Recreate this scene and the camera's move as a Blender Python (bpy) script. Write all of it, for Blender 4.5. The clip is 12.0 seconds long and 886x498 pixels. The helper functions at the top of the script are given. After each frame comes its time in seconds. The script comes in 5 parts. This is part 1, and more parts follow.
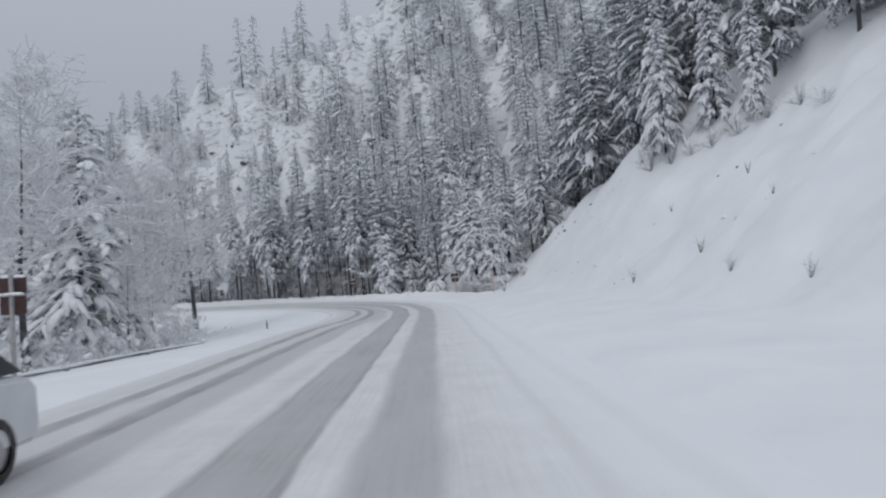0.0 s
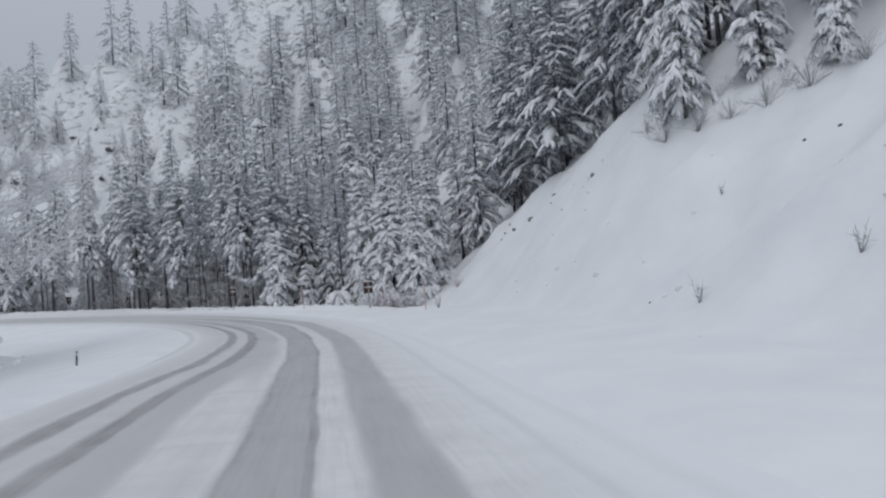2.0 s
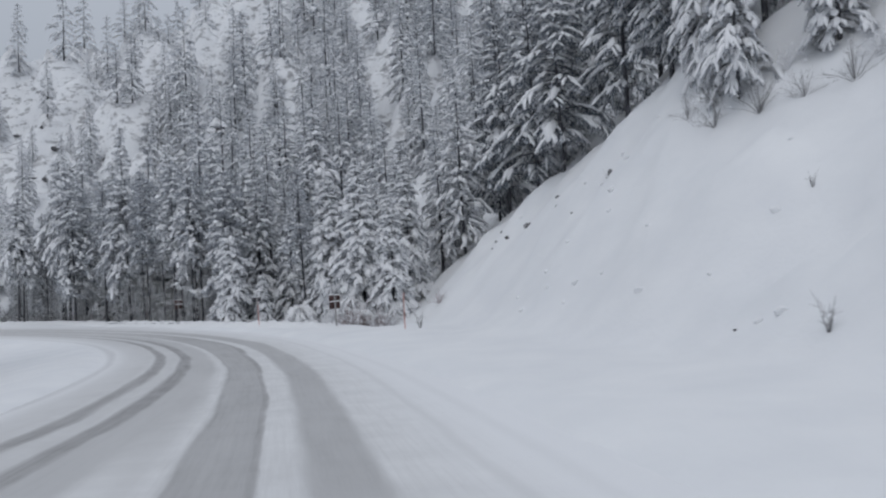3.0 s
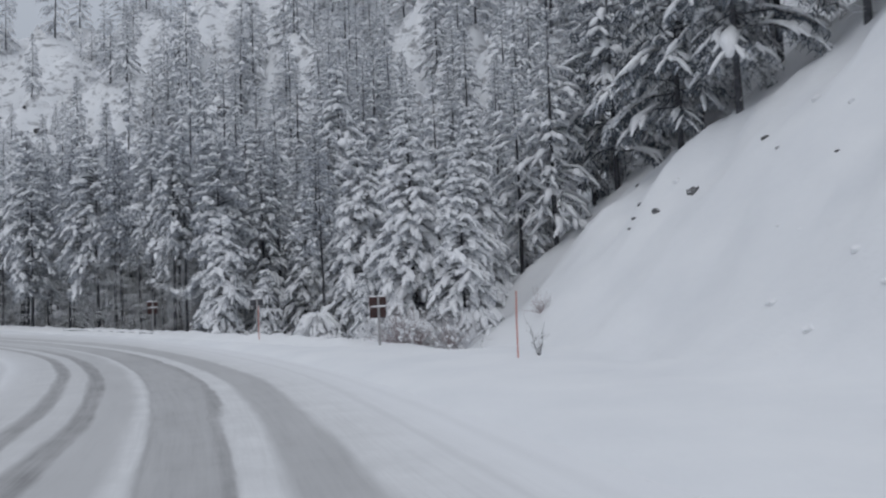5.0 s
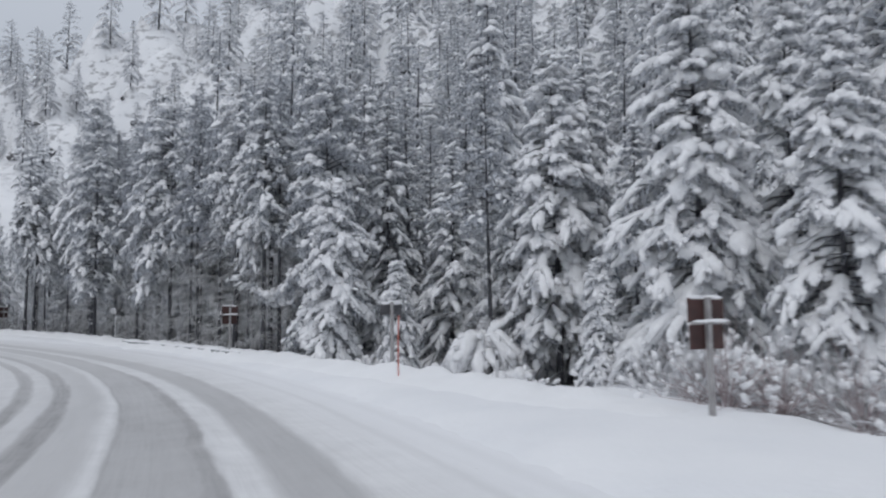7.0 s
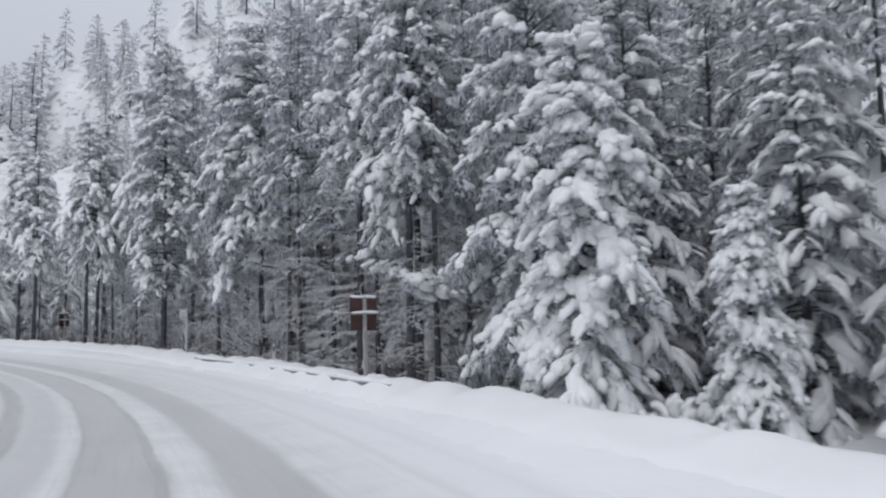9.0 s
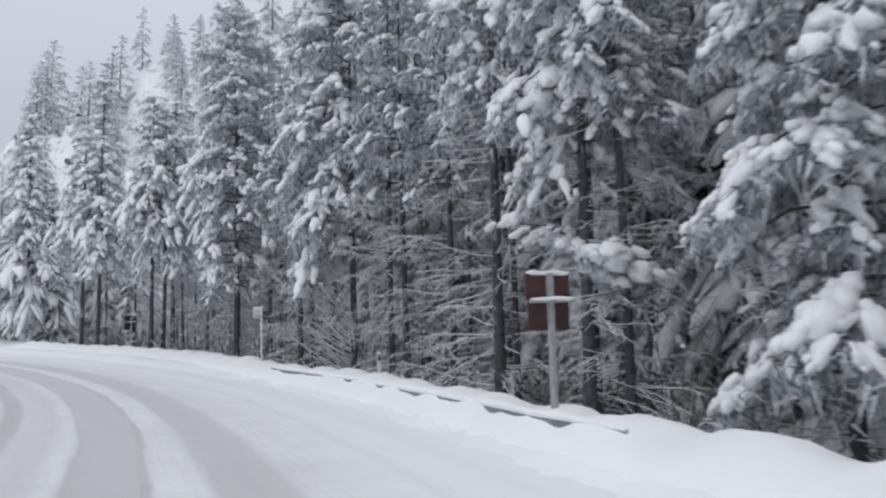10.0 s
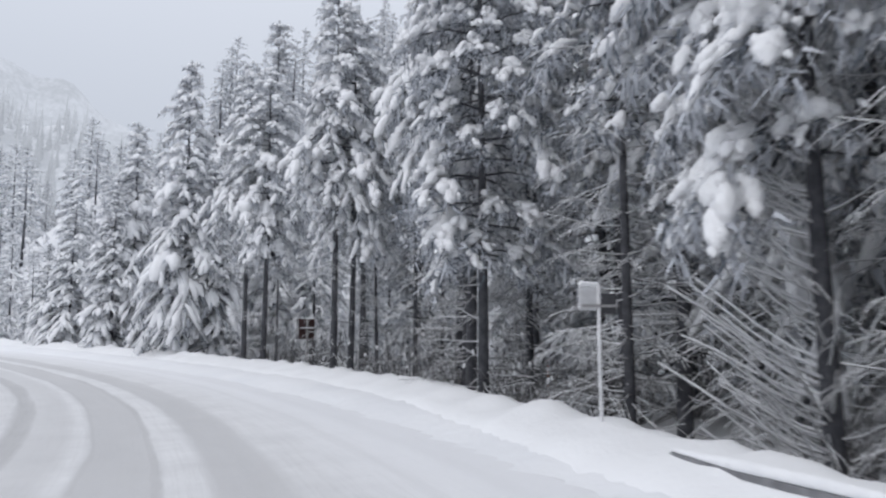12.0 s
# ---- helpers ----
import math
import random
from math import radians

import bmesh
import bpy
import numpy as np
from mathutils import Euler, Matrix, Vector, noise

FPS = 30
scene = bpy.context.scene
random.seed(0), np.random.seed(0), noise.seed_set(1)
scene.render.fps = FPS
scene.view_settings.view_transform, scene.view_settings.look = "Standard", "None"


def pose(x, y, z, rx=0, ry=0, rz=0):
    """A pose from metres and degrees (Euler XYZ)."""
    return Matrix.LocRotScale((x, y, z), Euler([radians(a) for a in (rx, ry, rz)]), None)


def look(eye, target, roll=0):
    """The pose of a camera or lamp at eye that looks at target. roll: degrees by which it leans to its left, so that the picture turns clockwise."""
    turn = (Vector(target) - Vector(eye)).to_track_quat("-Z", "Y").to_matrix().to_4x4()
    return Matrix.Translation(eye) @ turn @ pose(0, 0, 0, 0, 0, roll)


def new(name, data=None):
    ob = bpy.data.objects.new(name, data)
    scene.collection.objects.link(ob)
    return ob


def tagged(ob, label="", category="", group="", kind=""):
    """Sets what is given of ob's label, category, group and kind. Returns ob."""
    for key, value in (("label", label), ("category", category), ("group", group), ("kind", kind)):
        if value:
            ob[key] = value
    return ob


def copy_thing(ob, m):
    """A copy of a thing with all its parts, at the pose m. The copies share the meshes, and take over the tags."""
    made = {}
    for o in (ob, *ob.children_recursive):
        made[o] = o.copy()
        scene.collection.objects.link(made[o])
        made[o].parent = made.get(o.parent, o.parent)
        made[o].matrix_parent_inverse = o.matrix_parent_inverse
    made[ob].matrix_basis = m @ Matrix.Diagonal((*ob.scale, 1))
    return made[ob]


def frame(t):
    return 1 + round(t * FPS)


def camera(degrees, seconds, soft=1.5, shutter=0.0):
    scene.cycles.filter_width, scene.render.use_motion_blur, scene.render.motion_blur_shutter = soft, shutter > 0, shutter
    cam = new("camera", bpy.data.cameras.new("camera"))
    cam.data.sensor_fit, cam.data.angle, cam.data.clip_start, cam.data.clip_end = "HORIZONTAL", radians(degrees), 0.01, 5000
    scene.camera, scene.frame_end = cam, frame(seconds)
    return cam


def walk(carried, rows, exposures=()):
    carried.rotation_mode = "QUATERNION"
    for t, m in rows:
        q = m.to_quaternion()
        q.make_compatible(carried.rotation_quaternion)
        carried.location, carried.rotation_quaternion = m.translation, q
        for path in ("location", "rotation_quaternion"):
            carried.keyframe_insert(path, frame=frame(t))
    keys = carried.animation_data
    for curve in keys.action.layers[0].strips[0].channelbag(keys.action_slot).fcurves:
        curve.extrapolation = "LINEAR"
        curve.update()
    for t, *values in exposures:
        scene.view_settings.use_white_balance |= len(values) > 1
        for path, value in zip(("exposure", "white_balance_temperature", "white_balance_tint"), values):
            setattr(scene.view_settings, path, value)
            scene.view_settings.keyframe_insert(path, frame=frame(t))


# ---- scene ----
cam = camera(60.0, 12.0, soft=2.2, shutter=0.25)
# seconds, eye x y z, yaw to the left, pitch, lean
PATH = [
    (0.0, 10.318, -43.475, 1.682, 10.589, 2.537, -3.623),
    (0.5, 9.008, -39.095, 1.728, 8.904, 2.861, -3.445),
    (1.0, 7.625, -34.691, 1.786, 7.069, 3.124, -2.911),
    (1.5, 6.511, -30.372, 1.845, 4.807, 2.731, -2.799),
    (2.0, 5.492, -26.127, 1.907, 2.387, 2.869, -2.478),
    (2.5, 4.896, -22.215, 1.942, 0.605, 3.761, -2.221),
    (2.7, 4.575, -20.552, 1.951, 0.100, 3.844, -1.906),
    (4.3, 1.333, -6.515, 1.945, -1.010, 4.718, -0.959),
    (4.5, 0.950, -4.658, 1.921, -0.714, 4.712, -0.615),
    (5.0, 0.000, 0.000, 1.840, 0.009, 4.901, -0.149),
    (5.5, -1.049, 4.444, 1.797, 1.625, 5.578, 0.412),
    (6.0, -2.349, 8.923, 1.790, 3.662, 6.229, 0.776),
    (6.5, -3.863, 13.507, 1.807, 5.625, 6.586, 1.720),
    (6.7, -4.510, 15.272, 1.814, 6.295, 6.422, 1.932),
    (8.3, -10.415, 27.968, 1.879, 10.367, 6.259, 1.067),
    (8.5, -11.163, 29.559, 1.869, 11.186, 6.453, 1.202),
    (9.0, -13.146, 33.571, 1.830, 13.676, 6.490, 1.251),
    (9.5, -15.185, 37.219, 1.815, 16.567, 6.606, 1.042),
    (10.0, -17.417, 40.714, 1.777, 19.154, 6.666, 1.202),
    (10.5, -19.963, 44.275, 1.746, 22.421, 6.895, 1.807),
    (11.0, -22.662, 47.758, 1.714, 25.900, 6.844, 1.900),
    (11.5, -25.635, 51.185, 1.717, 29.262, 6.867, 2.017),
    (12.0, -28.713, 54.278, 1.718, 31.980, 7.492, 2.638),
]
walk(cam, [(t, pose(x, y, z, 90 + pitch, 0, yaw) @ pose(0, 0, 0, 0, 0, lean)) for t, x, y, z, yaw, pitch, lean in PATH],
     exposures=[(0.0, -0.17, 6500, 10), (5.5, -0.17, 6450, 10), (6.5, -0.01, 6510, 10.3), (7.5, 0.1, 6570, 10.6), (9.5, 0.29, 6600, 11.6), (10.5, 0.38, 6610, 11.6), (12.0, 0.44, 6620, 11.6)])

# ---- world: an even overcast sky in falling-snow weather ----
world = bpy.data.worlds.new("overcast")
scene.world = world
world.use_nodes = True
wn, wl = world.node_tree.nodes, world.node_tree.links
sky = wn.new("ShaderNodeTexSky")
sky.sky_type, sky.sun_disc, sky.sun_elevation, sky.sun_rotation = "NISHITA", False, radians(54), radians(202)
dim = wn.new("ShaderNodeMix")
dim.data_type, dim.blend_type = "RGBA", "MULTIPLY"
dim.inputs[0].default_value = 1.0
wl.new(sky.outputs[0], dim.inputs[6])
dim.inputs[7].default_value = (0.1, 0.1, 0.1, 1)
cloud = wn.new("ShaderNodeMix")
cloud.data_type = "RGBA"
cloud.inputs[0].default_value = 0.93
wl.new(dim.outputs[2], cloud.inputs[6])
# an overcast sky is about three times as bright overhead as at the horizon
way = wn.new("ShaderNodeTexCoord")
split = wn.new("ShaderNodeSeparateXYZ")
wl.new(way.outputs["Generated"], split.inputs[0])
lift = wn.new("ShaderNodeMapRange")
lift.inputs["From Min"].default_value, lift.inputs["From Max"].default_value = 0.15, 1.0
lift.inputs["To Min"].default_value, lift.inputs["To Max"].default_value = 0.0, 1.0
wl.new(split.outputs[2], lift.inputs["Value"])
grade = wn.new("ShaderNodeMix")
grade.data_type = "RGBA"
wl.new(lift.outputs[0], grade.inputs[0])
grade.inputs[6].default_value = (0.395, 0.432, 0.492, 1)
grade.inputs[7].default_value = (0.80, 0.86, 0.955, 1)
wl.new(grade.outputs[2], cloud.inputs[7])
bg = wn["Background"]
wl.new(cloud.outputs[2], bg.inputs[0])
bg.inputs[1].default_value = 1.0
lamp = bpy.data.lights.new("sun", "SUN")
lamp.energy, lamp.angle, lamp.color = 0.5, radians(50), (1, 0.98, 0.96)
sun = new("sun", lamp)
sun.matrix_world = look((-25, -60, 90), (0, 0, 0))

# ---- materials ----


def mat(name, rough=0.8):
    m = bpy.data.materials.new(name)
    m.use_nodes = True
    b = m.node_tree.nodes["Principled BSDF"]
    b.inputs["Roughness"].default_value = rough
    return m, m.node_tree.nodes, m.node_tree.links, b


def ramp(nodes, links, src, stops):
    r = nodes.new("ShaderNodeValToRGB")
    e = r.color_ramp.elements
    while len(e) < len(stops):
        e.new(0.5)
    for el, (p, c) in zip(e, stops):
        el.position, el.color = p, (*c, 1)
    links.new(src, r.inputs[0])
    return r.outputs[0]


def noise_tex(nodes, links, scale, detail=4, rough=0.55, vec=None):
    n = nodes.new("ShaderNodeTexNoise")
    n.inputs["Scale"].default_value, n.inputs["Detail"].default_value, n.inputs["Roughness"].default_value = scale, detail, rough
    if vec is not None:
        links.new(vec, n.inputs["Vector"])
    return n.outputs[0]


def bump(nodes, links, b, src, strength, dist):
    k = nodes.new("ShaderNodeBump")
    k.inputs["Strength"].default_value, k.inputs["Distance"].default_value = strength, dist
    links.new(src, k.inputs["Height"])
    links.new(k.outputs[0], b.inputs["Normal"])


def simple(name, dark, light, scale, rough=0.8, metal=0.0, relief=0.3, dist=0.01, detail=5):
    m, n, l, b = mat(name, rough)
    pos = n.new("ShaderNodeNewGeometry").outputs["Position"]
    a = noise_tex(n, l, scale, detail, 0.6, pos)
    l.new(ramp(n, l, a, [(0.3, dark), (0.7, light)]), b.inputs["Base Color"])
    b.inputs["Metallic"].default_value = metal
    if relief:
        bump(n, l, b, noise_tex(n, l, scale * 4, 3, 0.6, pos), relief, dist)
    return m


def mathn(n, l, op, a, b=None, clamp=False):
    k = n.new("ShaderNodeMath")
    k.operation, k.use_clamp = op, clamp
    for i, v in enumerate((a, b)):
        if v is None:
            continue
        if isinstance(v, (int, float)):
            k.inputs[i].default_value = v
        else:
            l.new(v, k.inputs[i])
    return k.outputs[0]


def mixc(n, l, fac, a, b):
    k = n.new("ShaderNodeMix")
    k.data_type = "RGBA"
    for i, v in ((0, fac), (6, a), (7, b)):
        if isinstance(v, (int, float)):
            k.inputs[i].default_value = v
        elif isinstance(v, tuple):
            k.inputs[i].default_value = (*v, 1)
        else:
            l.new(v, k.inputs[i])
    return k.outputs[2]


def snow_material(name, tint, scale):
    m, n, l, b = mat(name, 0.75)
    pos = n.new("ShaderNodeNewGeometry").outputs["Position"]
    big = noise_tex(n, l, scale, 4, 0.5, pos)
    l.new(ramp(n, l, big, [(0.3, tuple(c * 0.95 for c in tint)), (0.7, tint)]), b.inputs["Base Color"])
    fine = noise_tex(n, l, scale * 14, 4, 0.6, pos)
    both = mathn(n, l, "ADD", fine, mathn(n, l, "MULTIPLY", big, 3.0))
    bump(n, l, b, both, 0.35, 0.05)
    return m


def ground_material():
    """Snow, with bare rock and scrub breaking through in patches on the mountainside."""
    m, n, l, b = mat("mountain_snow", 0.8)
    geo = n.new("ShaderNodeNewGeometry")
    pos = geo.outputs["Position"]
    xyz = n.new("ShaderNodeSeparateXYZ")
    l.new(pos, xyz.inputs[0])
    map_ = n.new("ShaderNodeMapping")
    map_.inputs["Scale"].default_value = (1, 1, 1.9)
    l.new(pos, map_.inputs[0])
    patch = noise_tex(n, l, 0.34, 8, 0.74, map_.outputs[0])
    high = n.new("ShaderNodeMapRange")
    high.inputs["From Min"].default_value, high.inputs["From Max"].default_value = 16, 30
    l.new(xyz.outputs[2], high.inputs["Value"])
    rock = n.new("ShaderNodeMapRange")
    rock.inputs["From Min"].default_value, rock.inputs["From Max"].default_value = 0.52, 0.60
    l.new(patch, rock.inputs["Value"])
    fac = mathn(n, l, "MULTIPLY", high.outputs[0], rock.outputs[0])
    fac = mathn(n, l, "MULTIPLY", fac, 0.8)
    soft = noise_tex(n, l, 0.35, 5, 0.55, pos)
    white = ramp(n, l, soft, [(0.3, (0.77, 0.78, 0.80)), (0.7, (0.84, 0.845, 0.855))])
    stone = ramp(n, l, noise_tex(n, l, 1.3, 5, 0.7, pos), [(0.3, (0.12, 0.12, 0.13)), (0.7, (0.33, 0.33, 0.34))])
    l.new(mixc(n, l, fac, white, stone), b.inputs["Base Color"])
    fine = noise_tex(n, l, 5.0, 4, 0.6, pos)
    bump(n, l, b, mathn(n, l, "ADD", fine, mathn(n, l, "MULTIPLY", soft, 4.0)), 0.3, 0.06)
    return m


def road_material():
    """Packed snow with the grey wheel tracks of two lanes; u is the distance across, v the distance along."""
    m, n, l, b = mat("packed_snow_road", 0.7)
    uv = n.new("ShaderNodeUVMap")
    sep = n.new("ShaderNodeSeparateXYZ")
    l.new(uv.outputs[0], sep.inputs[0])
    stretch = n.new("ShaderNodeMapping")
    stretch.inputs["Scale"].default_value = (1.0, 0.12, 1)
    l.new(uv.outputs[0], stretch.inputs[0])
    streak = noise_tex(n, l, 1.6, 5, 0.6, stretch.outputs[0])
    blotch = noise_tex(n, l, 0.9, 6, 0.65, uv.outputs[0])
    lane = mathn(n, l, "ADD", sep.outputs[0], mathn(n, l, "MULTIPLY", mathn(n, l, "SUBTRACT", streak, 0.5), 0.35))
    total = None
    for centre, half, edge, depth in ((-0.42, 0.46, 0.14, 0.75), (1.06, 0.40, 0.16, 0.66), (0.02, 0.06, 0.06, 0.95), (-0.84, 0.05, 0.08, 0.85), (-2.1, 0.20, 0.16, 1.05), (-3.02, 0.17, 0.16, 1.0), (-1.6, 0.36, 0.2, 0.5), (-2.6, 0.5, 0.3, 0.22),
                                      (-3.9, 0.5, 0.5, 0.2), (-5.0, 0.12, 0.2, 0.3), (2.75, 0.06, 0.12, 0.16), (3.6, 0.12, 0.2, 0.1)):
        off = mathn(n, l, "ABSOLUTE", mathn(n, l, "SUBTRACT", lane, centre))
        k = n.new("ShaderNodeMapRange")
        k.interpolation_type = "SMOOTHSTEP"
        k.inputs["From Min"].default_value, k.inputs["From Max"].default_value = half + edge, half - edge * 0.5
        l.new(off, k.inputs["Value"])
        v = mathn(n, l, "MULTIPLY", k.outputs[0], depth)
        total = v if total is None else mathn(n, l, "MAXIMUM", total, v)
    wear = n.new("ShaderNodeMapRange")
    wear.inputs["From Min"].default_value, wear.inputs["From Max"].default_value = 0.25, 0.7
    wear.inputs["To Min"].default_value, wear.inputs["To Max"].default_value = 0.6, 1.0
    l.new(blotch, wear.inputs["Value"])
    fresh = n.new("ShaderNodeMapRange")
    fresh.inputs["From Min"].default_value, fresh.inputs["From Max"].default_value = 160, 185
    fresh.inputs["To Min"].default_value, fresh.inputs["To Max"].default_value = 1.0, 0.62
    l.new(sep.outputs[1], fresh.inputs["Value"])
    fac = mathn(n, l, "MULTIPLY", mathn(n, l, "MULTIPLY", total, wear.outputs[0], True), fresh.outputs[0])
    edge = n.new("ShaderNodeMapRange")
    edge.inputs["From Min"].default_value, edge.inputs["From Max"].default_value = 2.6, 4.4
    l.new(mathn(n, l, "ABSOLUTE", mathn(n, l, "ADD", sep.outputs[0], 0.9)), edge.inputs["Value"])
    white = ramp(n, l, blotch, [(0.3, (0.63, 0.63, 0.635)), (0.7, (0.745, 0.745, 0.75))])
    white = mixc(n, l, edge.outputs[0], white, (0.81, 0.815, 0.83))
    fine = n.new("ShaderNodeMapping")
    fine.inputs["Scale"].default_value = (5.0, 0.16, 1)
    l.new(uv.outputs[0], fine.inputs[0])
    scratch = noise_tex(n, l, 2.4, 5, 0.7, fine.outputs[0])
    tone = mathn(n, l, "ADD", mathn(n, l, "MULTIPLY", streak, 0.4), mathn(n, l, "MULTIPLY", scratch, 0.6))
    slush = ramp(n, l, tone, [(0.36, (0.21, 0.205, 0.205)), (0.64, (0.39, 0.383, 0.383))])
    speck = ramp(n, l, noise_tex(n, l, 7.0, 3, 0.6, uv.outputs[0]), [(0.70, (0, 0, 0)), (0.76, (1, 1, 1))])
    grain = ramp(n, l, scratch, [(0.45, (0, 0, 0)), (0.75, (1, 1, 1))])
    white = mixc(n, l, mathn(n, l, "MULTIPLY", grain, mathn(n, l, "MULTIPLY", mathn(n, l, "SUBTRACT", 1.0, edge.outputs[0]), 0.3)), white, (0.45, 0.44, 0.44))
    white = mixc(n, l, mathn(n, l, "MULTIPLY", speck, 0.25), white, (0.3, 0.29, 0.28))
    l.new(mixc(n, l, fac, white, slush), b.inputs["Base Color"])
    rough = n.new("ShaderNodeMapRange")
    rough.inputs["To Min"].default_value, rough.inputs["To Max"].default_value = 0.8, 0.5
    l.new(fac, rough.inputs["Value"])
    l.new(rough.outputs[0], b.inputs["Roughness"])
    bump(n, l, b, mathn(n, l, "ADD", noise_tex(n, l, 9, 4, 0.6, uv.outputs[0]), mathn(n, l, "MULTIPLY", blotch, 2)), 0.35, 0.02)
    return m


SNOW = snow_material("fresh_snow", (0.85, 0.855, 0.865), 0.8)


def pad_material():
    """Fluffy snow on branches, with a few needles showing through."""
    m, n, l, b = mat("branch_snow", 0.8)
    pos = n.new("ShaderNodeNewGeometry").outputs["Position"]
    fine = noise_tex(n, l, 12.0, 5, 0.7, pos)
    big = noise_tex(n, l, 4.5, 3, 0.5, pos)
    white = ramp(n, l, big, [(0.3, (0.85, 0.855, 0.87)), (0.7, (0.91, 0.915, 0.925))])
    speck = ramp(n, l, fine, [(0.60, (0, 0, 0)), (0.72, (1, 1, 1))])
    l.new(mixc(n, l, mathn(n, l, "MULTIPLY", speck, 0.35), white, (0.25, 0.265, 0.27)), b.inputs["Base Color"])
    bump(n, l, b, mathn(n, l, "ADD", fine, mathn(n, l, "MULTIPLY", big, 1.6)), 0.5, 0.06)
    return m


PAD = pad_material()
GROUND = ground_material()
ROAD = road_material()


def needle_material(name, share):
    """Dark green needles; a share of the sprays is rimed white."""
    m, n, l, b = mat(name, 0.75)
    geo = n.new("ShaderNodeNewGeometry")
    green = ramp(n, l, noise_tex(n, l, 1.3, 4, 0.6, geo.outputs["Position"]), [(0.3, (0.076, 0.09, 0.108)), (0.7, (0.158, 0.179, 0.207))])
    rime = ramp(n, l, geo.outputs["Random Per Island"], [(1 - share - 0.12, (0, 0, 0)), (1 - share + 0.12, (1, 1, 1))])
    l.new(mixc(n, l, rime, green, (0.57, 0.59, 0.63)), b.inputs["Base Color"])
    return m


NEEDLE = needle_material("frosted_needles", 0.66)
DARK_NEEDLE = needle_material("dark_needles", 0.25)
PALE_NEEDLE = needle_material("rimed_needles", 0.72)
BARK = simple("conifer_bark", (0.037, 0.038, 0.045), (0.112, 0.113, 0.124), 5, 0.9, relief=0.8, dist=0.02)
TWIG = simple("bare_twigs", (0.11, 0.108, 0.11), (0.27, 0.265, 0.27), 3, 0.85, relief=0)
RED_TWIG = simple("reddish_twigs", (0.30, 0.24, 0.245), (0.5, 0.43, 0.435), 3, 0.85, relief=0)
FROST = simple("frosted_twigs", (0.6, 0.6, 0.62), (0.85, 0.855, 0.87), 2.2, 0.8, relief=0)
ROCK = simple("dark_rock", (0.07, 0.07, 0.075), (0.24, 0.23, 0.23), 1.5, 0.9, relief=0.8, dist=0.05)
BROWN = simple("brown_sign_paint", (0.035, 0.016, 0.015), (0.075, 0.032, 0.029), 3, 0.55, relief=0.15)
GREY_POST = simple("weathered_post", (0.26, 0.25, 0.25), (0.42, 0.41, 0.41), 8, 0.85, relief=0.5)
WHITE_POST = simple("white_marker_plastic", (0.55, 0.55, 0.56), (0.75, 0.75, 0.76), 6, 0.5, relief=0.1)
DARK_BOX = simple("dark_sign_back", (0.05, 0.05, 0.055), (0.10, 0.10, 0.11), 4, 0.6, relief=0.1)
ORANGE = simple("orange_stake_paint", (0.45, 0.12, 0.09), (0.58, 0.20, 0.15), 8, 0.6, relief=0.1)
RAIL = simple("galvanised_rail", (0.16, 0.16, 0.17), (0.30, 0.30, 0.31), 3, 0.5, 0.6, relief=0.1)
CARPAINT = simple("white_car_paint", (0.55, 0.56, 0.58), (0.62, 0.63, 0.65), 2, 0.3, relief=0)
GLASS = simple("dark_car_glass", (0.02, 0.022, 0.025), (0.035, 0.04, 0.045), 2, 0.08, relief=0)
RUBBER = simple("tyre_rubber", (0.02, 0.02, 0.02), (0.05, 0.05, 0.05), 9, 0.85, relief=0.3)
RIM = simple("alloy_rim", (0.3, 0.3, 0.31), (0.45, 0.45, 0.46), 5, 0.35, 0.8, relief=0)
LENS = simple("headlight_lens", (0.5, 0.5, 0.52), (0.7, 0.7, 0.72), 7, 0.1, relief=0)
TRIM = simple("black_trim", (0.02, 0.02, 0.022), (0.04, 0.04, 0.042), 7, 0.6, relief=0.1)

# ---- mesh helpers ----


def mesh(name, verts, faces, material, smooth=True):
    me = bpy.data.meshes.new(name)
    me.from_pydata([tuple(v) for v in np.asarray(verts, float).tolist()], [], [tuple(f) for f in (faces.tolist() if isinstance(faces, np.ndarray) else faces)])
    me.materials.append(material)
    if smooth:
        me.polygons.foreach_set("use_smooth", np.ones(len(me.polygons), bool))
    me.update()
    return me


def part(name, me, parent, label=""):
    ob = new(name, me)
    ob.parent = parent
    if label:
        ob["label"] = label
    return ob


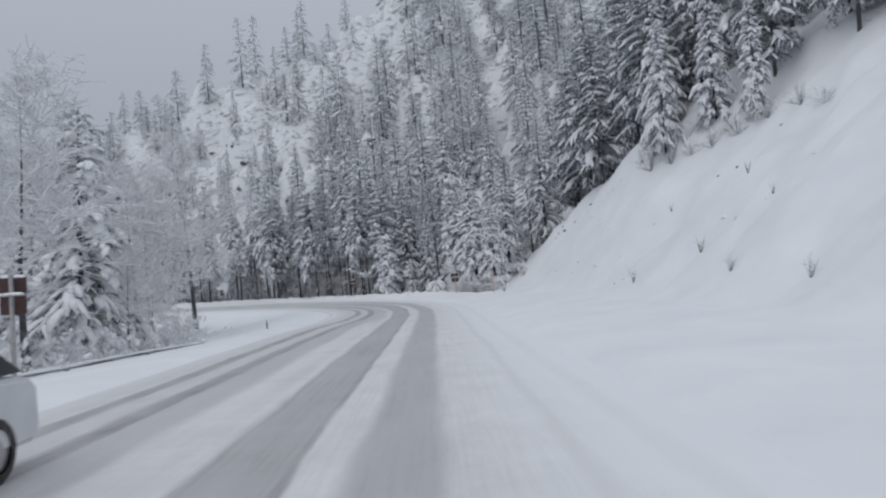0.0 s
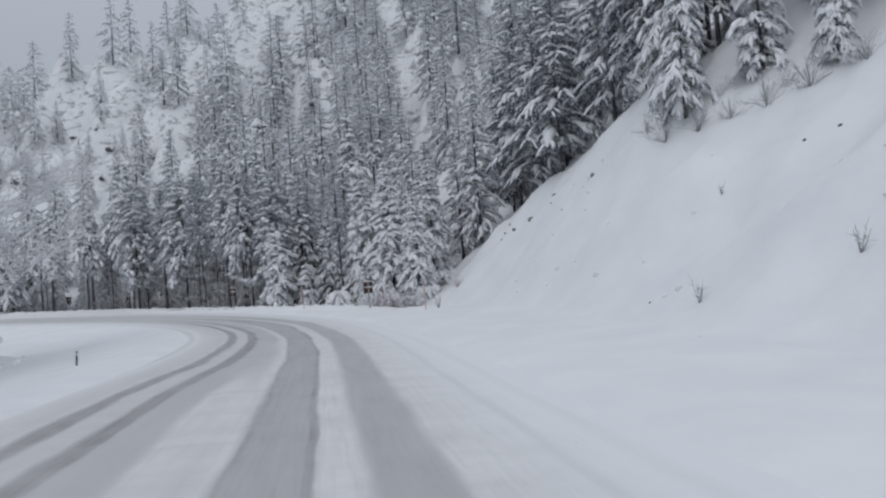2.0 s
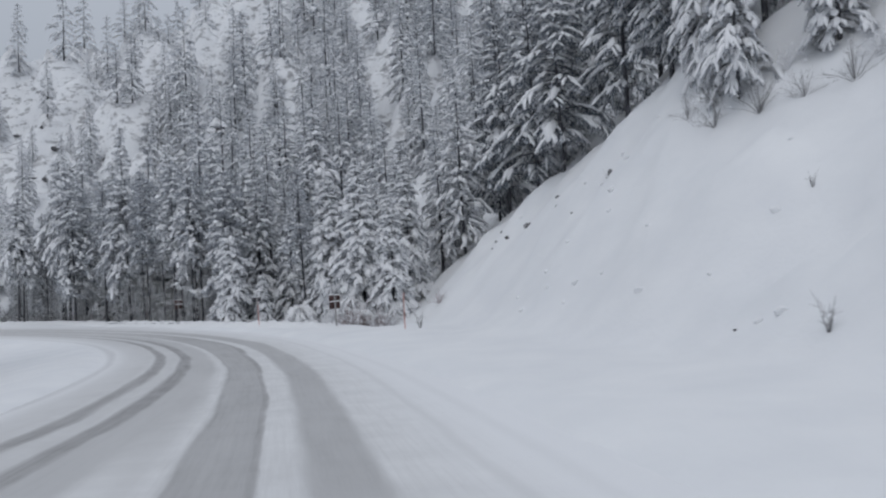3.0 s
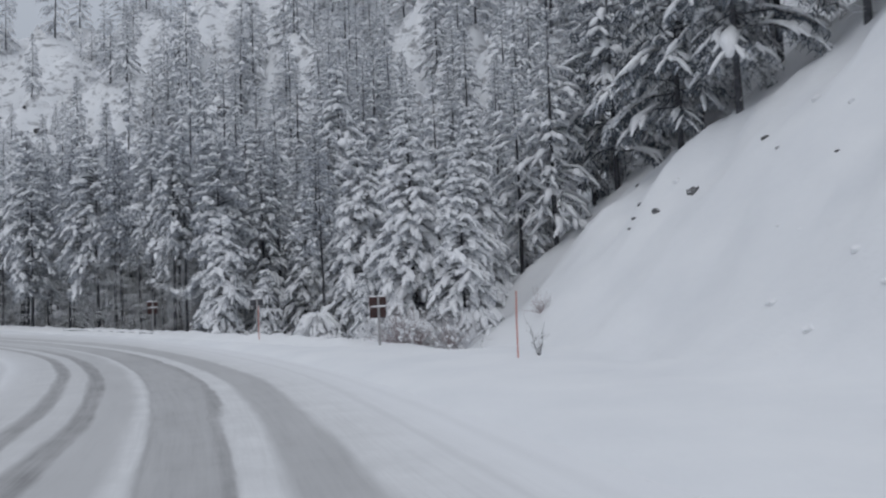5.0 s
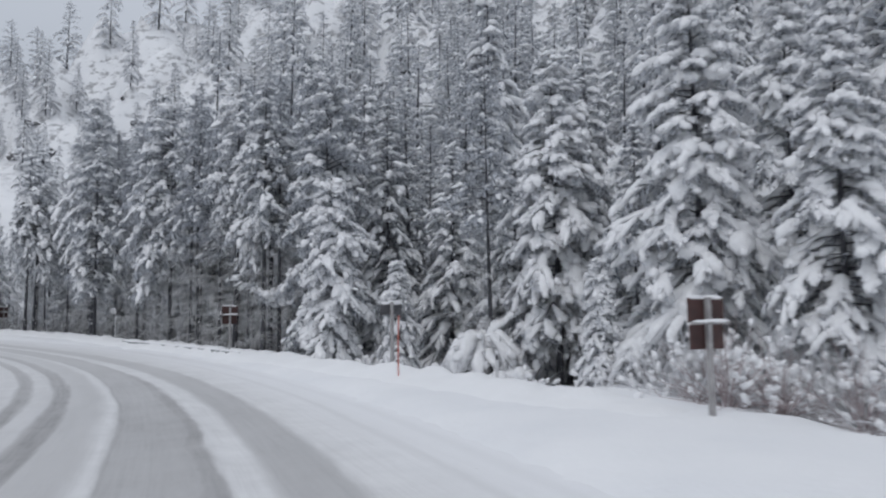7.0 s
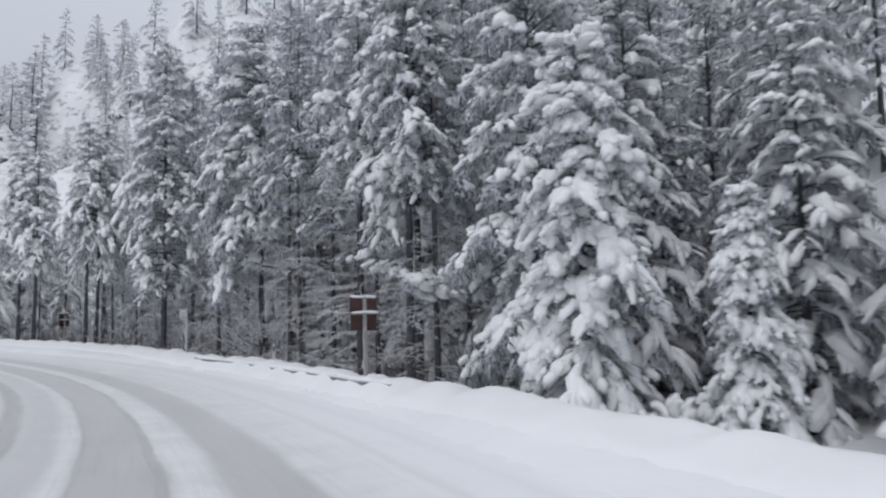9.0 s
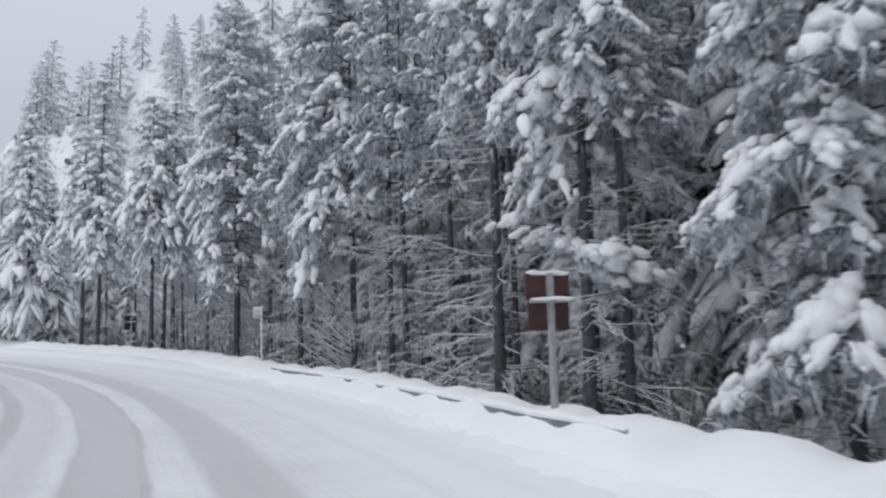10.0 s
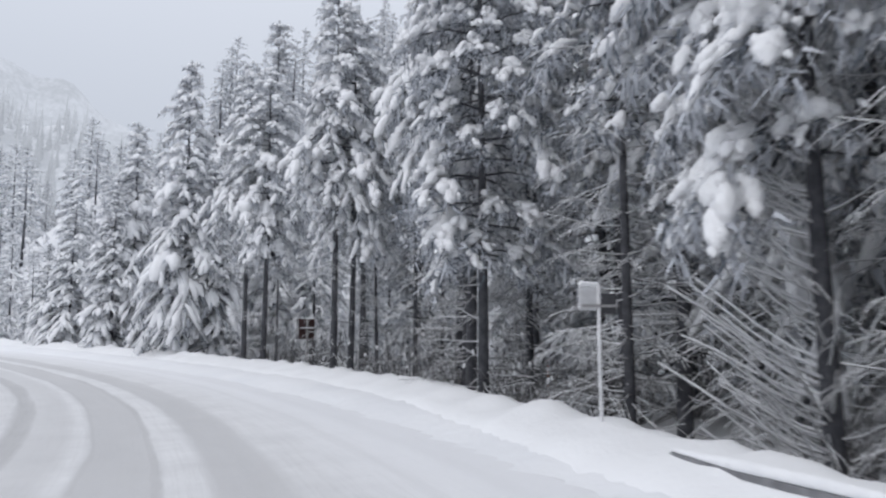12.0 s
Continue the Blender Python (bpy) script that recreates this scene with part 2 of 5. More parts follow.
class Soup:
    """Gathers many small pieces into one mesh."""

    def __init__(self):
        self.v, self.f, self.n = [], [], 0

    def add(self, verts, faces):
        self.v.append(np.asarray(verts, float).reshape(-1, 3))
        self.f.extend((np.asarray(faces) + self.n).tolist() if isinstance(faces, np.ndarray) else [[i + self.n for i in f] for f in faces])
        self.n += len(self.v[-1])

    def many(self, template, faces, bases, centres):
        """template (k,3), bases (m,3,3) rows along, side, up; centres (m,3)."""
        if not len(centres):
            return
        k = len(template[0]) if template.ndim == 3 else len(template)
        pts = np.einsum("mki,mij->mkj", np.broadcast_to(template, (len(centres), k, 3)), bases) + np.asarray(centres)[:, None]
        idx = (np.asarray(faces)[None] + (np.arange(len(centres)) * k)[:, None, None]).reshape(-1, np.asarray(faces).shape[1])
        self.add(pts.reshape(-1, 3), idx)

    def tube(self, pts, radii, sides=5):
        pts = np.asarray(pts, float)
        t = np.gradient(pts, axis=0)
        t /= np.linalg.norm(t, axis=1)[:, None] + 1e-9
        ref = np.where(np.abs(t[:, 2:3]) > 0.9, [[1.0, 0, 0]], [[0, 0, 1.0]])
        a = np.cross(t, ref)
        a /= np.linalg.norm(a, axis=1)[:, None] + 1e-9
        b = np.cross(t, a)
        ang = np.arange(sides) * 2 * math.pi / sides
        ring = pts[:, None] + np.asarray(radii)[:, None, None] * (np.cos(ang)[None, :, None] * a[:, None] + np.sin(ang)[None, :, None] * b[:, None])
        n = len(pts)
        f = []
        for i in range(n - 1):
            for j in range(sides):
                k = (j + 1) % sides
                f.append([i * sides + j, i * sides + k, (i + 1) * sides + k, (i + 1) * sides + j])
        self.add(ring.reshape(-1, 3), f)

    def mesh(self, name, material, smooth=True):
        return mesh(name, np.concatenate(self.v) if self.v else np.zeros((0, 3)), self.f, material, smooth)


def bevel_box(name, lo, hi, material, width=0.01):
    bm = bmesh.new()
    bmesh.ops.create_cube(bm, size=1)
    for v in bm.verts:
        v.co = Vector([lo[i] + (v.co[i] + 0.5) * (hi[i] - lo[i]) for i in range(3)])
    bmesh.ops.bevel(bm, geom=bm.edges[:], offset=width, segments=2, affect="EDGES", profile=0.6)
    me = bpy.data.meshes.new(name)
    bm.to_mesh(me)
    bm.free()
    me.materials.append(material)
    return me


def ball(rings, sides):
    """A unit ball, poles along x."""
    v = [(-1.0, 0, 0)]
    for i in range(1, rings):
        a = math.pi * i / rings
        for j in range(sides):
            b = 2 * math.pi * j / sides
            v.append((-math.cos(a), math.sin(a) * math.cos(b), math.sin(a) * math.sin(b)))
    v.append((1.0, 0, 0))
    f = []
    for j in range(sides):
        k = (j + 1) % sides
        f.append([0, 1 + k, 1 + j])
        for i in range(rings - 2):
            a, b = 1 + i * sides, 1 + (i + 1) * sides
            f.append([a + j, a + k, b + k])
            f.append([a + j, b + k, b + j])
        a = 1 + (rings - 2) * sides
        f.append([a + j, a + k, len(v) - 1])
    return np.array(v), np.array(f)


# ---- the road's line: the middle of the driven lane, by heading along its length ----
KNOTS = [(0, 11.5), (118, 11.5), (126, 13.8), (139, 20.3), (152, 26), (160, 29.5), (170, 35.5), (181, 42), (200, 55), (220, 68), (260, 85), (330, 100), (700, 100)]
S = np.arange(0, 700, 1.0)
HEAD = np.radians(np.interp(S, *zip(*KNOTS)))
LX = 24.8 + np.concatenate([[0], np.cumsum(-np.sin(HEAD))])[:-1]
LY = -122.1 + np.concatenate([[0], np.cumsum(np.cos(HEAD))])[:-1]


def place(s, lat):
    """World x, y at s metres along the lane and lat metres to its right."""
    h = np.interp(s, S, HEAD)
    return np.interp(s, S, LX) + lat * np.cos(h), np.interp(s, S, LY) + lat * np.sin(h)


def road_coords(x, y):
    """s and lat of points; arrays."""
    x, y = np.atleast_1d(np.asarray(x, float)), np.atleast_1d(np.asarray(y, float))
    s, lat = np.zeros(len(x)), np.zeros(len(x))
    for a in range(0, len(x), 20000):
        q = slice(a, a + 20000)
        d = (x[q, None] - LX[None, ::4]) ** 2 + (y[q, None] - LY[None, ::4]) ** 2
        i = d.argmin(1) * 4
        along = -(x[q] - LX[i]) * np.sin(HEAD[i]) + (y[q] - LY[i]) * np.cos(HEAD[i])
        side = (x[q] - LX[i]) * np.cos(HEAD[i]) + (y[q] - LY[i]) * np.sin(HEAD[i])
        curve = np.radians(np.gradient(np.degrees(HEAD)))[i]
        s[q] = S[i] + np.clip(along / np.maximum(0.3, 1 + curve * side), -4, 4)
        px, py = place(s[q], 0)
        h = np.interp(s[q], S, HEAD)
        lat[q] = (x[q] - px) * np.cos(h) + (y[q] - py) * np.sin(h)
    return s, lat


def smooth(x, a, b):
    t = np.clip((x - a) / (b - a), 0, 1)
    return t * t * (3 - 2 * t)


def softplus(x, k):
    return k * np.logaddexp(0, x / k)


SHOULDER = [(0, 9.8), (130, 9.8), (142, 9.6), (150, 8.8), (155, 8.0), (161, 7.2), (167, 6.5), (179, 5.8), (196, 5.9), (208, 6.9), (330, 7.2)]
rng0 = np.random.default_rng(5)
WAVES = [(rng0.uniform(-1, 1, 2) * f, rng0.uniform(0, 6.28), 1 / f) for f in (0.06, 0.11, 0.19, 0.33, 0.6, 1.0, 1.7) for _ in range(4)]


def waves(x, y, lo, hi):
    out = 0 * x
    for w, p, size in WAVES:
        if lo <= size <= hi:
            out = out + size * np.sin(w[0] * 6.28 * x + w[1] * 6.28 * y + p)
    return out / 4


def crossfall(s):
    return np.interp(s, [0, 112, 150, 178, 240, 330], [0.0, 0.0, 0.045, 0.07, 0.075, 0.05])


def road_height(s, lat):
    return crossfall(s) * np.clip(lat, -12, 9)


def height(x, y):
    """The ground's height."""
    x, y = np.asarray(x, float), np.asarray(y, float)
    shape = x.shape
    x, y = x.ravel(), y.ravel()
    s, lat = road_coords(x, y)
    base = road_height(s, lat)
    w = np.interp(s, *zip(*SHOULDER))
    # outer side: cut bank, then the forest floor and the mountain
    toe = np.interp(s, [0, 118, 130, 150, 153.5, 157, 163, 170], [10.5, 10.5, 10.1, 11.939, 13.293, 15.52, 15.429, 18])
    d = lat - toe
    bank = np.interp(s, [112, 117, 125, 131.5, 137, 142, 147, 151, 154, 158], [0.84, 0.85, 0.9, 1.15, 1.37, 1.34, 1.095, 0.964, 1.207, 1.657]) * softplus(d - 0.9, 0.6)
    bank = bank - np.interp(s, [138, 150], [0.6, 0.1]) * softplus(bank - np.interp(s, [130, 138, 143, 148, 155], [16, 14.5, 9.409, 7.355, 5.929]), 0.8)
    bank = bank + 0.06 * waves(x, y, 1.5, 9) * smooth(d, 1, 5)
    hill = 0.95 * softplus(lat - 19, 4.0)
    crest = np.clip(47 + (x + 115) * 0.72, 0, 400)
    crest = crest + 3 * np.sin(x * 0.11) + 2 * np.sin(x * 0.27 + 1)
    hill = hill - softplus(hill - crest, 6)
    rough = waves(x, y, 1.5, 20)
    hill = np.maximum(hill, 0) + rough * 0.5 * smooth(lat, 30, 60)
    floor = -1.5 * smooth(lat, w + 0.2, w + 3.2) * smooth(s, 157, 167) + hill
    nose = 1 - smooth(s + 0.134 * (lat - 14), 148.303, 166.446)
    outer = np.maximum(bank, hill * 0.7) * nose + floor * (1 - nose)
    outer = outer + 0.05 * waves(x, y, 0.5, 20) * smooth(lat, w, w + 4)
    # inner side: the shoulder slopes down to the guard rail, then drops to the flats
    rail = np.interp(s, [60, 105, 112, 120, 127, 154], [-0.26, -0.6, -0.74, -0.9, -1.1, -1.35])
    inner = np.clip((-lat - 6.2) / 5.8, 0, 1.2) * (rail - road_height(s, -12.0)) - 0.5 * smooth(-lat, 12.5, 18) + 0.06 * waves(x, y, 1.0, 20) * smooth(-lat, 12.5, 17)
    z = base + np.where(lat > 4.5, outer, 0) + np.where(lat < -5, inner, 0)
    z = z - 0.16 * (1 - smooth(np.abs(lat + 0.4), 4.6, 5.7)) + 0.02 * waves(x, y, 0.5, 4)
    far = smooth(np.hypot(x + 30, y - 60), 500, 900)
    return (z * (1 - far)).reshape(shape)


def h_at(x, y):
    return float(height(np.array([x]), np.array([y]))[0])


# ---- the large structure ----


def ladder(*stretches):
    """Grid lines: (end, step) in turn from the first number on."""
    out = [stretches[0]]
    for end, step in stretches[1:]:
        out += list(np.linspace(out[-1], end, max(2, int(round(abs(end - out[-1]) / step))) + 1)[1:])
    return np.array(out)


gx = ladder(-2600, (-900, 170), (-300, 40), (-170, 10), (-75, 2), (-48, 0.8), (20, 0.5), (34, 0.8), (110, 2.2), (300, 12), (900, 60), (2600, 170))
gy = ladder(-2600, (-900, 170), (-250, 40), (-48, 4), (-30, 0.8), (86, 0.5), (98, 0.8), (240, 2), (330, 5), (900, 40), (2600, 170))
GX, GY = np.meshgrid(gx, gy)
GZ = height(GX, GY)
nx, ny = len(gx), len(gy)
idx = np.arange(nx * ny).reshape(ny, nx)
quads = np.stack([idx[:-1, :-1], idx[:-1, 1:], idx[1:, 1:], idx[1:, :-1]], -1).reshape(-1, 4)
ground = new("ground", mesh("ground", np.stack([GX, GY, GZ], -1).reshape(-1, 3), quads, GROUND))
tagged(ground, "deep fresh snow over the valley and mountainside", "ground", kind="structure")


def strip(name, s, lats, zfun, material):
    """A sheet along the road; zfun(s, lat) gives its height."""
    SS, LL = np.meshgrid(s, lats, indexing="ij")
    X, Y = place(SS, LL)
    Z = zfun(SS, LL, X, Y)
    i = np.arange(SS.size).reshape(SS.shape)
    q = np.stack([i[:-1, :-1], i[:-1, 1:], i[1:, 1:], i[1:, :-1]], -1).reshape(-1, 4)
    me = mesh(name, np.stack([X, Y, Z], -1).reshape(-1, 3), q, material)
    uv = me.uv_layers.new(name="UVMap")
    # the wheel tracks drift outwards before the bend and over its crown
    drift = np.interp(SS, [95, 114, 121, 140], [-0.85, -0.85, -0.42, 0]) * smooth(-LL, 1.0, 2.0) + np.interp(SS, [122, 134, 146, 160, 186], [0, 0.1, 0.5, 0.35, 0]) * smooth(LL, -0.3, 0.6)
    co = np.stack([(LL - drift).ravel(), SS.ravel()], -1)[q.ravel()]
    uv.data.foreach_set("uv", co.ravel().astype(np.float32))
    return new(name, me)


def road_surface(s, lat, x, y):
    z = road_height(s, lat)
    cut = 0 * z
    for c, wdt in ((-0.45, 0.5), (1.06, 0.42), (-2.1, 0.25), (-3.02, 0.22)):
        cut = np.maximum(cut, np.exp(-(np.abs(lat - c) / wdt) ** 4))
    return z + 0.03 * (1 - cut) * (1 - smooth(np.abs(lat + 0.4), 3.6, 5.0)) - 0.06 * smooth(np.abs(lat + 0.4), 3.6, 5.0) - 0.4 * smooth(np.abs(lat + 0.4), 4.9, 5.7) + 0.006 * waves(x * 3, y * 3, 0.5, 3)


road = strip("road", np.arange(45, 330, 0.6), np.arange(-6.2, 5.5, 0.13), road_surface, ROAD)
tagged(road, "two-lane road of packed snow with grey wheel tracks", "road", kind="structure")


def berm_surface(s, lat, x, y):
    w = np.interp(s, *zip(*SHOULDER))
    d = lat
    lx, ly = place(s, w + d)
    lump = 0.8 + 0.3 * waves(lx * 1.2, ly * 1.2, 0.5, 1.7) + 0.02 * waves(lx, ly, 3, 12)
    ends = smooth(s, 150, 160) * (1 - smooth(s, 300, 328))
    return height(lx, ly) + ends * 0.26 * np.clip(lump, 0.3, 1.5) * np.exp(-(d / 0.75) ** 2) + 0.03 - 0.4 * smooth(np.abs(d), 0.95, 1.5) - 0.2 * (1 - ends)


sb = np.arange(150, 328, 0.4)
lb = np.arange(-1.5, 1.51, 0.2)
SB, LB = np.meshgrid(sb, lb, indexing="ij")
BX, BY = place(SB, np.interp(SB, *zip(*SHOULDER)) + LB)
BZ = berm_surface(SB, LB, BX, BY)
bi = np.arange(SB.size).reshape(SB.shape)
bq = np.stack([bi[:-1, :-1], bi[:-1, 1:], bi[1:, 1:], bi[1:, :-1]], -1).reshape(-1, 4)
berm = new("snow_berm", mesh("snow_berm", np.stack([BX, BY, BZ], -1).reshape(-1, 3), bq, SNOW))
tagged(berm, "lumpy ploughed snow ridge along the road edge", "snow bank", kind="structure")


def ridge(rows, near, deep, elev, foot):
    """A slope across the valley, seen under the angles elev at the bearings of rows."""
    n, m = 160, 26
    deg = np.linspace(36, 150, n)
    ang = np.radians(deg)
    top = (near + deep) * np.tan(np.radians(np.interp(deg, rows, elev))) + near * 0.012 * np.sin(ang * 37 + 1) + near * 0.008 * np.sin(ang * 91 + 2)
    out = []
    for j in range(m):
        f = j / (m - 1)
        r = near + deep * f + 0.02 * near * np.sin(ang * 23 + 2 * f) * f
        out.append(np.stack([-30 - np.sin(ang) * r, 55 + np.cos(ang) * r, foot + (top - foot) * f ** 1.1 + near * 0.012 * np.sin(ang * 33 + 9 * f) * f * (1 - f)], -1))
    i = np.arange(n * m).reshape(m, n)
    q = np.stack([i[:-1, :-1], i[:-1, 1:], i[1:, 1:], i[1:, :-1]], -1).reshape(-1, 4)
    return np.concatenate(out), q


def far_mountain():
    """A pale forested range across the valley, its haze painted in, with a lower wooded spur before it."""
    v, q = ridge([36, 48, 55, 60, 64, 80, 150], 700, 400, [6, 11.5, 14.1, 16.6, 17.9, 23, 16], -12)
    tagged(new("backdrop", mesh("backdrop", v, q, FAR_SNOW)), "mountain across the valley, painted pale with a glow for haze", "mountain", kind="structure")
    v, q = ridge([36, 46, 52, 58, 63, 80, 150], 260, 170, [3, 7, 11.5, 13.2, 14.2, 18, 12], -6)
    tagged(new("backdrop", mesh("backdrop", v, q, SPUR_SNOW)), "snowy wooded spur, painted pale with a glow for haze", "mountain", kind="structure")
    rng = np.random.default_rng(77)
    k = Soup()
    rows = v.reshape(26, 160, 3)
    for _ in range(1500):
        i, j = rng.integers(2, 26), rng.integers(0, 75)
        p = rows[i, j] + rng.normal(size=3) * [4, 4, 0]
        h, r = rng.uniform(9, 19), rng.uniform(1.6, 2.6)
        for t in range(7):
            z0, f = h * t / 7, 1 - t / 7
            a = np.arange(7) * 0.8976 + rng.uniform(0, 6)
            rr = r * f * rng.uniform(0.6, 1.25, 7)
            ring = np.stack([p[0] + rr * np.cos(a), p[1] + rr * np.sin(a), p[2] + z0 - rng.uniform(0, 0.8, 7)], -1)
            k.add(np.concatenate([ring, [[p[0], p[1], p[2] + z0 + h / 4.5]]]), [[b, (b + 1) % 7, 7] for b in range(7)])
    tagged(new("backdrop", k.mesh("backdrop", SPUR_WOOD, False)), "far trees on the spur, painted pale with a glow for haze", "forest", kind="structure")


def painted_haze_material(name, low, top, glow):
    """Far forest and snow; the haze of snowy air is painted in as muted colour and a faint glow."""
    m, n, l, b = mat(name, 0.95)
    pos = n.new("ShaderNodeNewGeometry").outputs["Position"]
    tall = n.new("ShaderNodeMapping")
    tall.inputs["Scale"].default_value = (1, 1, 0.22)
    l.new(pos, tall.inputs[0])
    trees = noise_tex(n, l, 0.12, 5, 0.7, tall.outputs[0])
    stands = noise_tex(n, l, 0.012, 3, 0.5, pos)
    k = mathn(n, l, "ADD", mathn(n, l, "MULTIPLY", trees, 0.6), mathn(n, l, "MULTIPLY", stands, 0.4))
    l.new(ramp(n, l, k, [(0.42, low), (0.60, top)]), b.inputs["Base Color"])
    # emission stands in for the haze between the eye and the slopes
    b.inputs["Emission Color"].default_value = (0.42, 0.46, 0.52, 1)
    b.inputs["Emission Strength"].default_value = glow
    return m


FAR_SNOW = painted_haze_material("painted_haze_far_forest", (0.07, 0.075, 0.08), (0.2, 0.205, 0.215), 0.74)
SPUR_SNOW = painted_haze_material("painted_haze_spur_snow", (0.25, 0.26, 0.27), (0.5, 0.505, 0.515), 0.45)
SPUR_WOOD = painted_haze_material("painted_haze_spur_wood", (0.14, 0.145, 0.15), (0.34, 0.345, 0.35), 0.5)
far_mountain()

# ---- trees ----
PAD_HI = ball(4, 6)


def blades(rng, count, breadth):
    """Needle sprays of one clump: thin blades fanning along, sideways and down."""
    v, f = [], []
    for i in range(count):
        stem = np.array([rng.uniform(-0.8, 0.9), rng.uniform(-0.5, 0.5), rng.uniform(-0.3, 0.15)])
        d = np.array([rng.uniform(-0.1, 0.6), rng.uniform(-0.6, 0.6), rng.uniform(-0.9, 0.35)])
        root, d = stem, stem + d
        side = np.cross(d, rng.normal(size=3))
        side *= breadth * rng.uniform(0.03, 0.08) / (np.linalg.norm(side) + 1e-6)
        v += [root - side, root + side, d]
        f.append([3 * i, 3 * i + 1, 3 * i + 2])
    return np.array(v), np.array(f)


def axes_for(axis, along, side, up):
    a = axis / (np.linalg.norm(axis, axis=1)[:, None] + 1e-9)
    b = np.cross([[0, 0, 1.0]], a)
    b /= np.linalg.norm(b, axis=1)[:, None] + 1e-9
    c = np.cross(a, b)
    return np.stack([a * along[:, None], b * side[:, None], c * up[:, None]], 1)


def limb_snow(soup, pts, r):
    pts = np.array(pts) + [0, 0, r * 0.7]
    soup.tube(pts, np.linspace(r, r * 0.6, len(pts)), 3)


def plumes(soup, paths, wide, thick, sides, rng):
    """Snow lying along boughs: paths (m, n, 3) with half-breadth and half-depth (m, n); rounded ends, lumpy, flat beneath."""
    m, n, _ = paths.shape
    t = np.gradient(paths, axis=1)
    t /= np.linalg.norm(t, axis=2, keepdims=True) + 1e-9
    side = np.stack([-t[..., 1], t[..., 0], 0 * t[..., 0]], -1)
    side /= np.linalg.norm(side, axis=2, keepdims=True) + 1e-9
    up = np.cross(t, side)
    a = np.arange(sides) * 2 * math.pi / sides + 0.3
    c, s = np.cos(a), np.where(np.sin(a) < 0, np.sin(a) * 0.55, np.sin(a))
    ring = paths[:, :, None] + side[:, :, None] * (wide[..., None] * c)[..., None] + up[:, :, None] * (thick[..., None] * s)[..., None]
    ring = ring + rng.normal(size=ring.shape) * (0.13 * thick)[..., None, None]
    v = ring.reshape(-1, 3)
    one = []
    for i in range(n - 1):
        for j in range(sides):
            k = (j + 1) % sides
            one.append([i * sides + j, i * sides + k, (i + 1) * sides + k, (i + 1) * sides + j])
    base = (np.arange(m) * n * sides)[:, None, None]
    soup.add(v, (np.array(one)[None] + base).reshape(-1, 4))
    # closed tip and root
    b1 = np.arange(m)[:, None] * n * sides
    soup.f.extend((b1 + np.arange(sides)[::-1] + soup.n - len(v)).tolist())
    soup.f.extend((b1 + (n - 1) * sides + np.arange(sides) + soup.n - len(v)).tolist())


ROUND = {3: [0.55, 1.0, 0.5], 4: [0.45, 0.95, 1.0, 0.45], 5: [0.4, 0.85, 1.0, 0.95, 0.42], 6: [0.38, 0.8, 0.95, 1.05, 0.95, 0.4]}


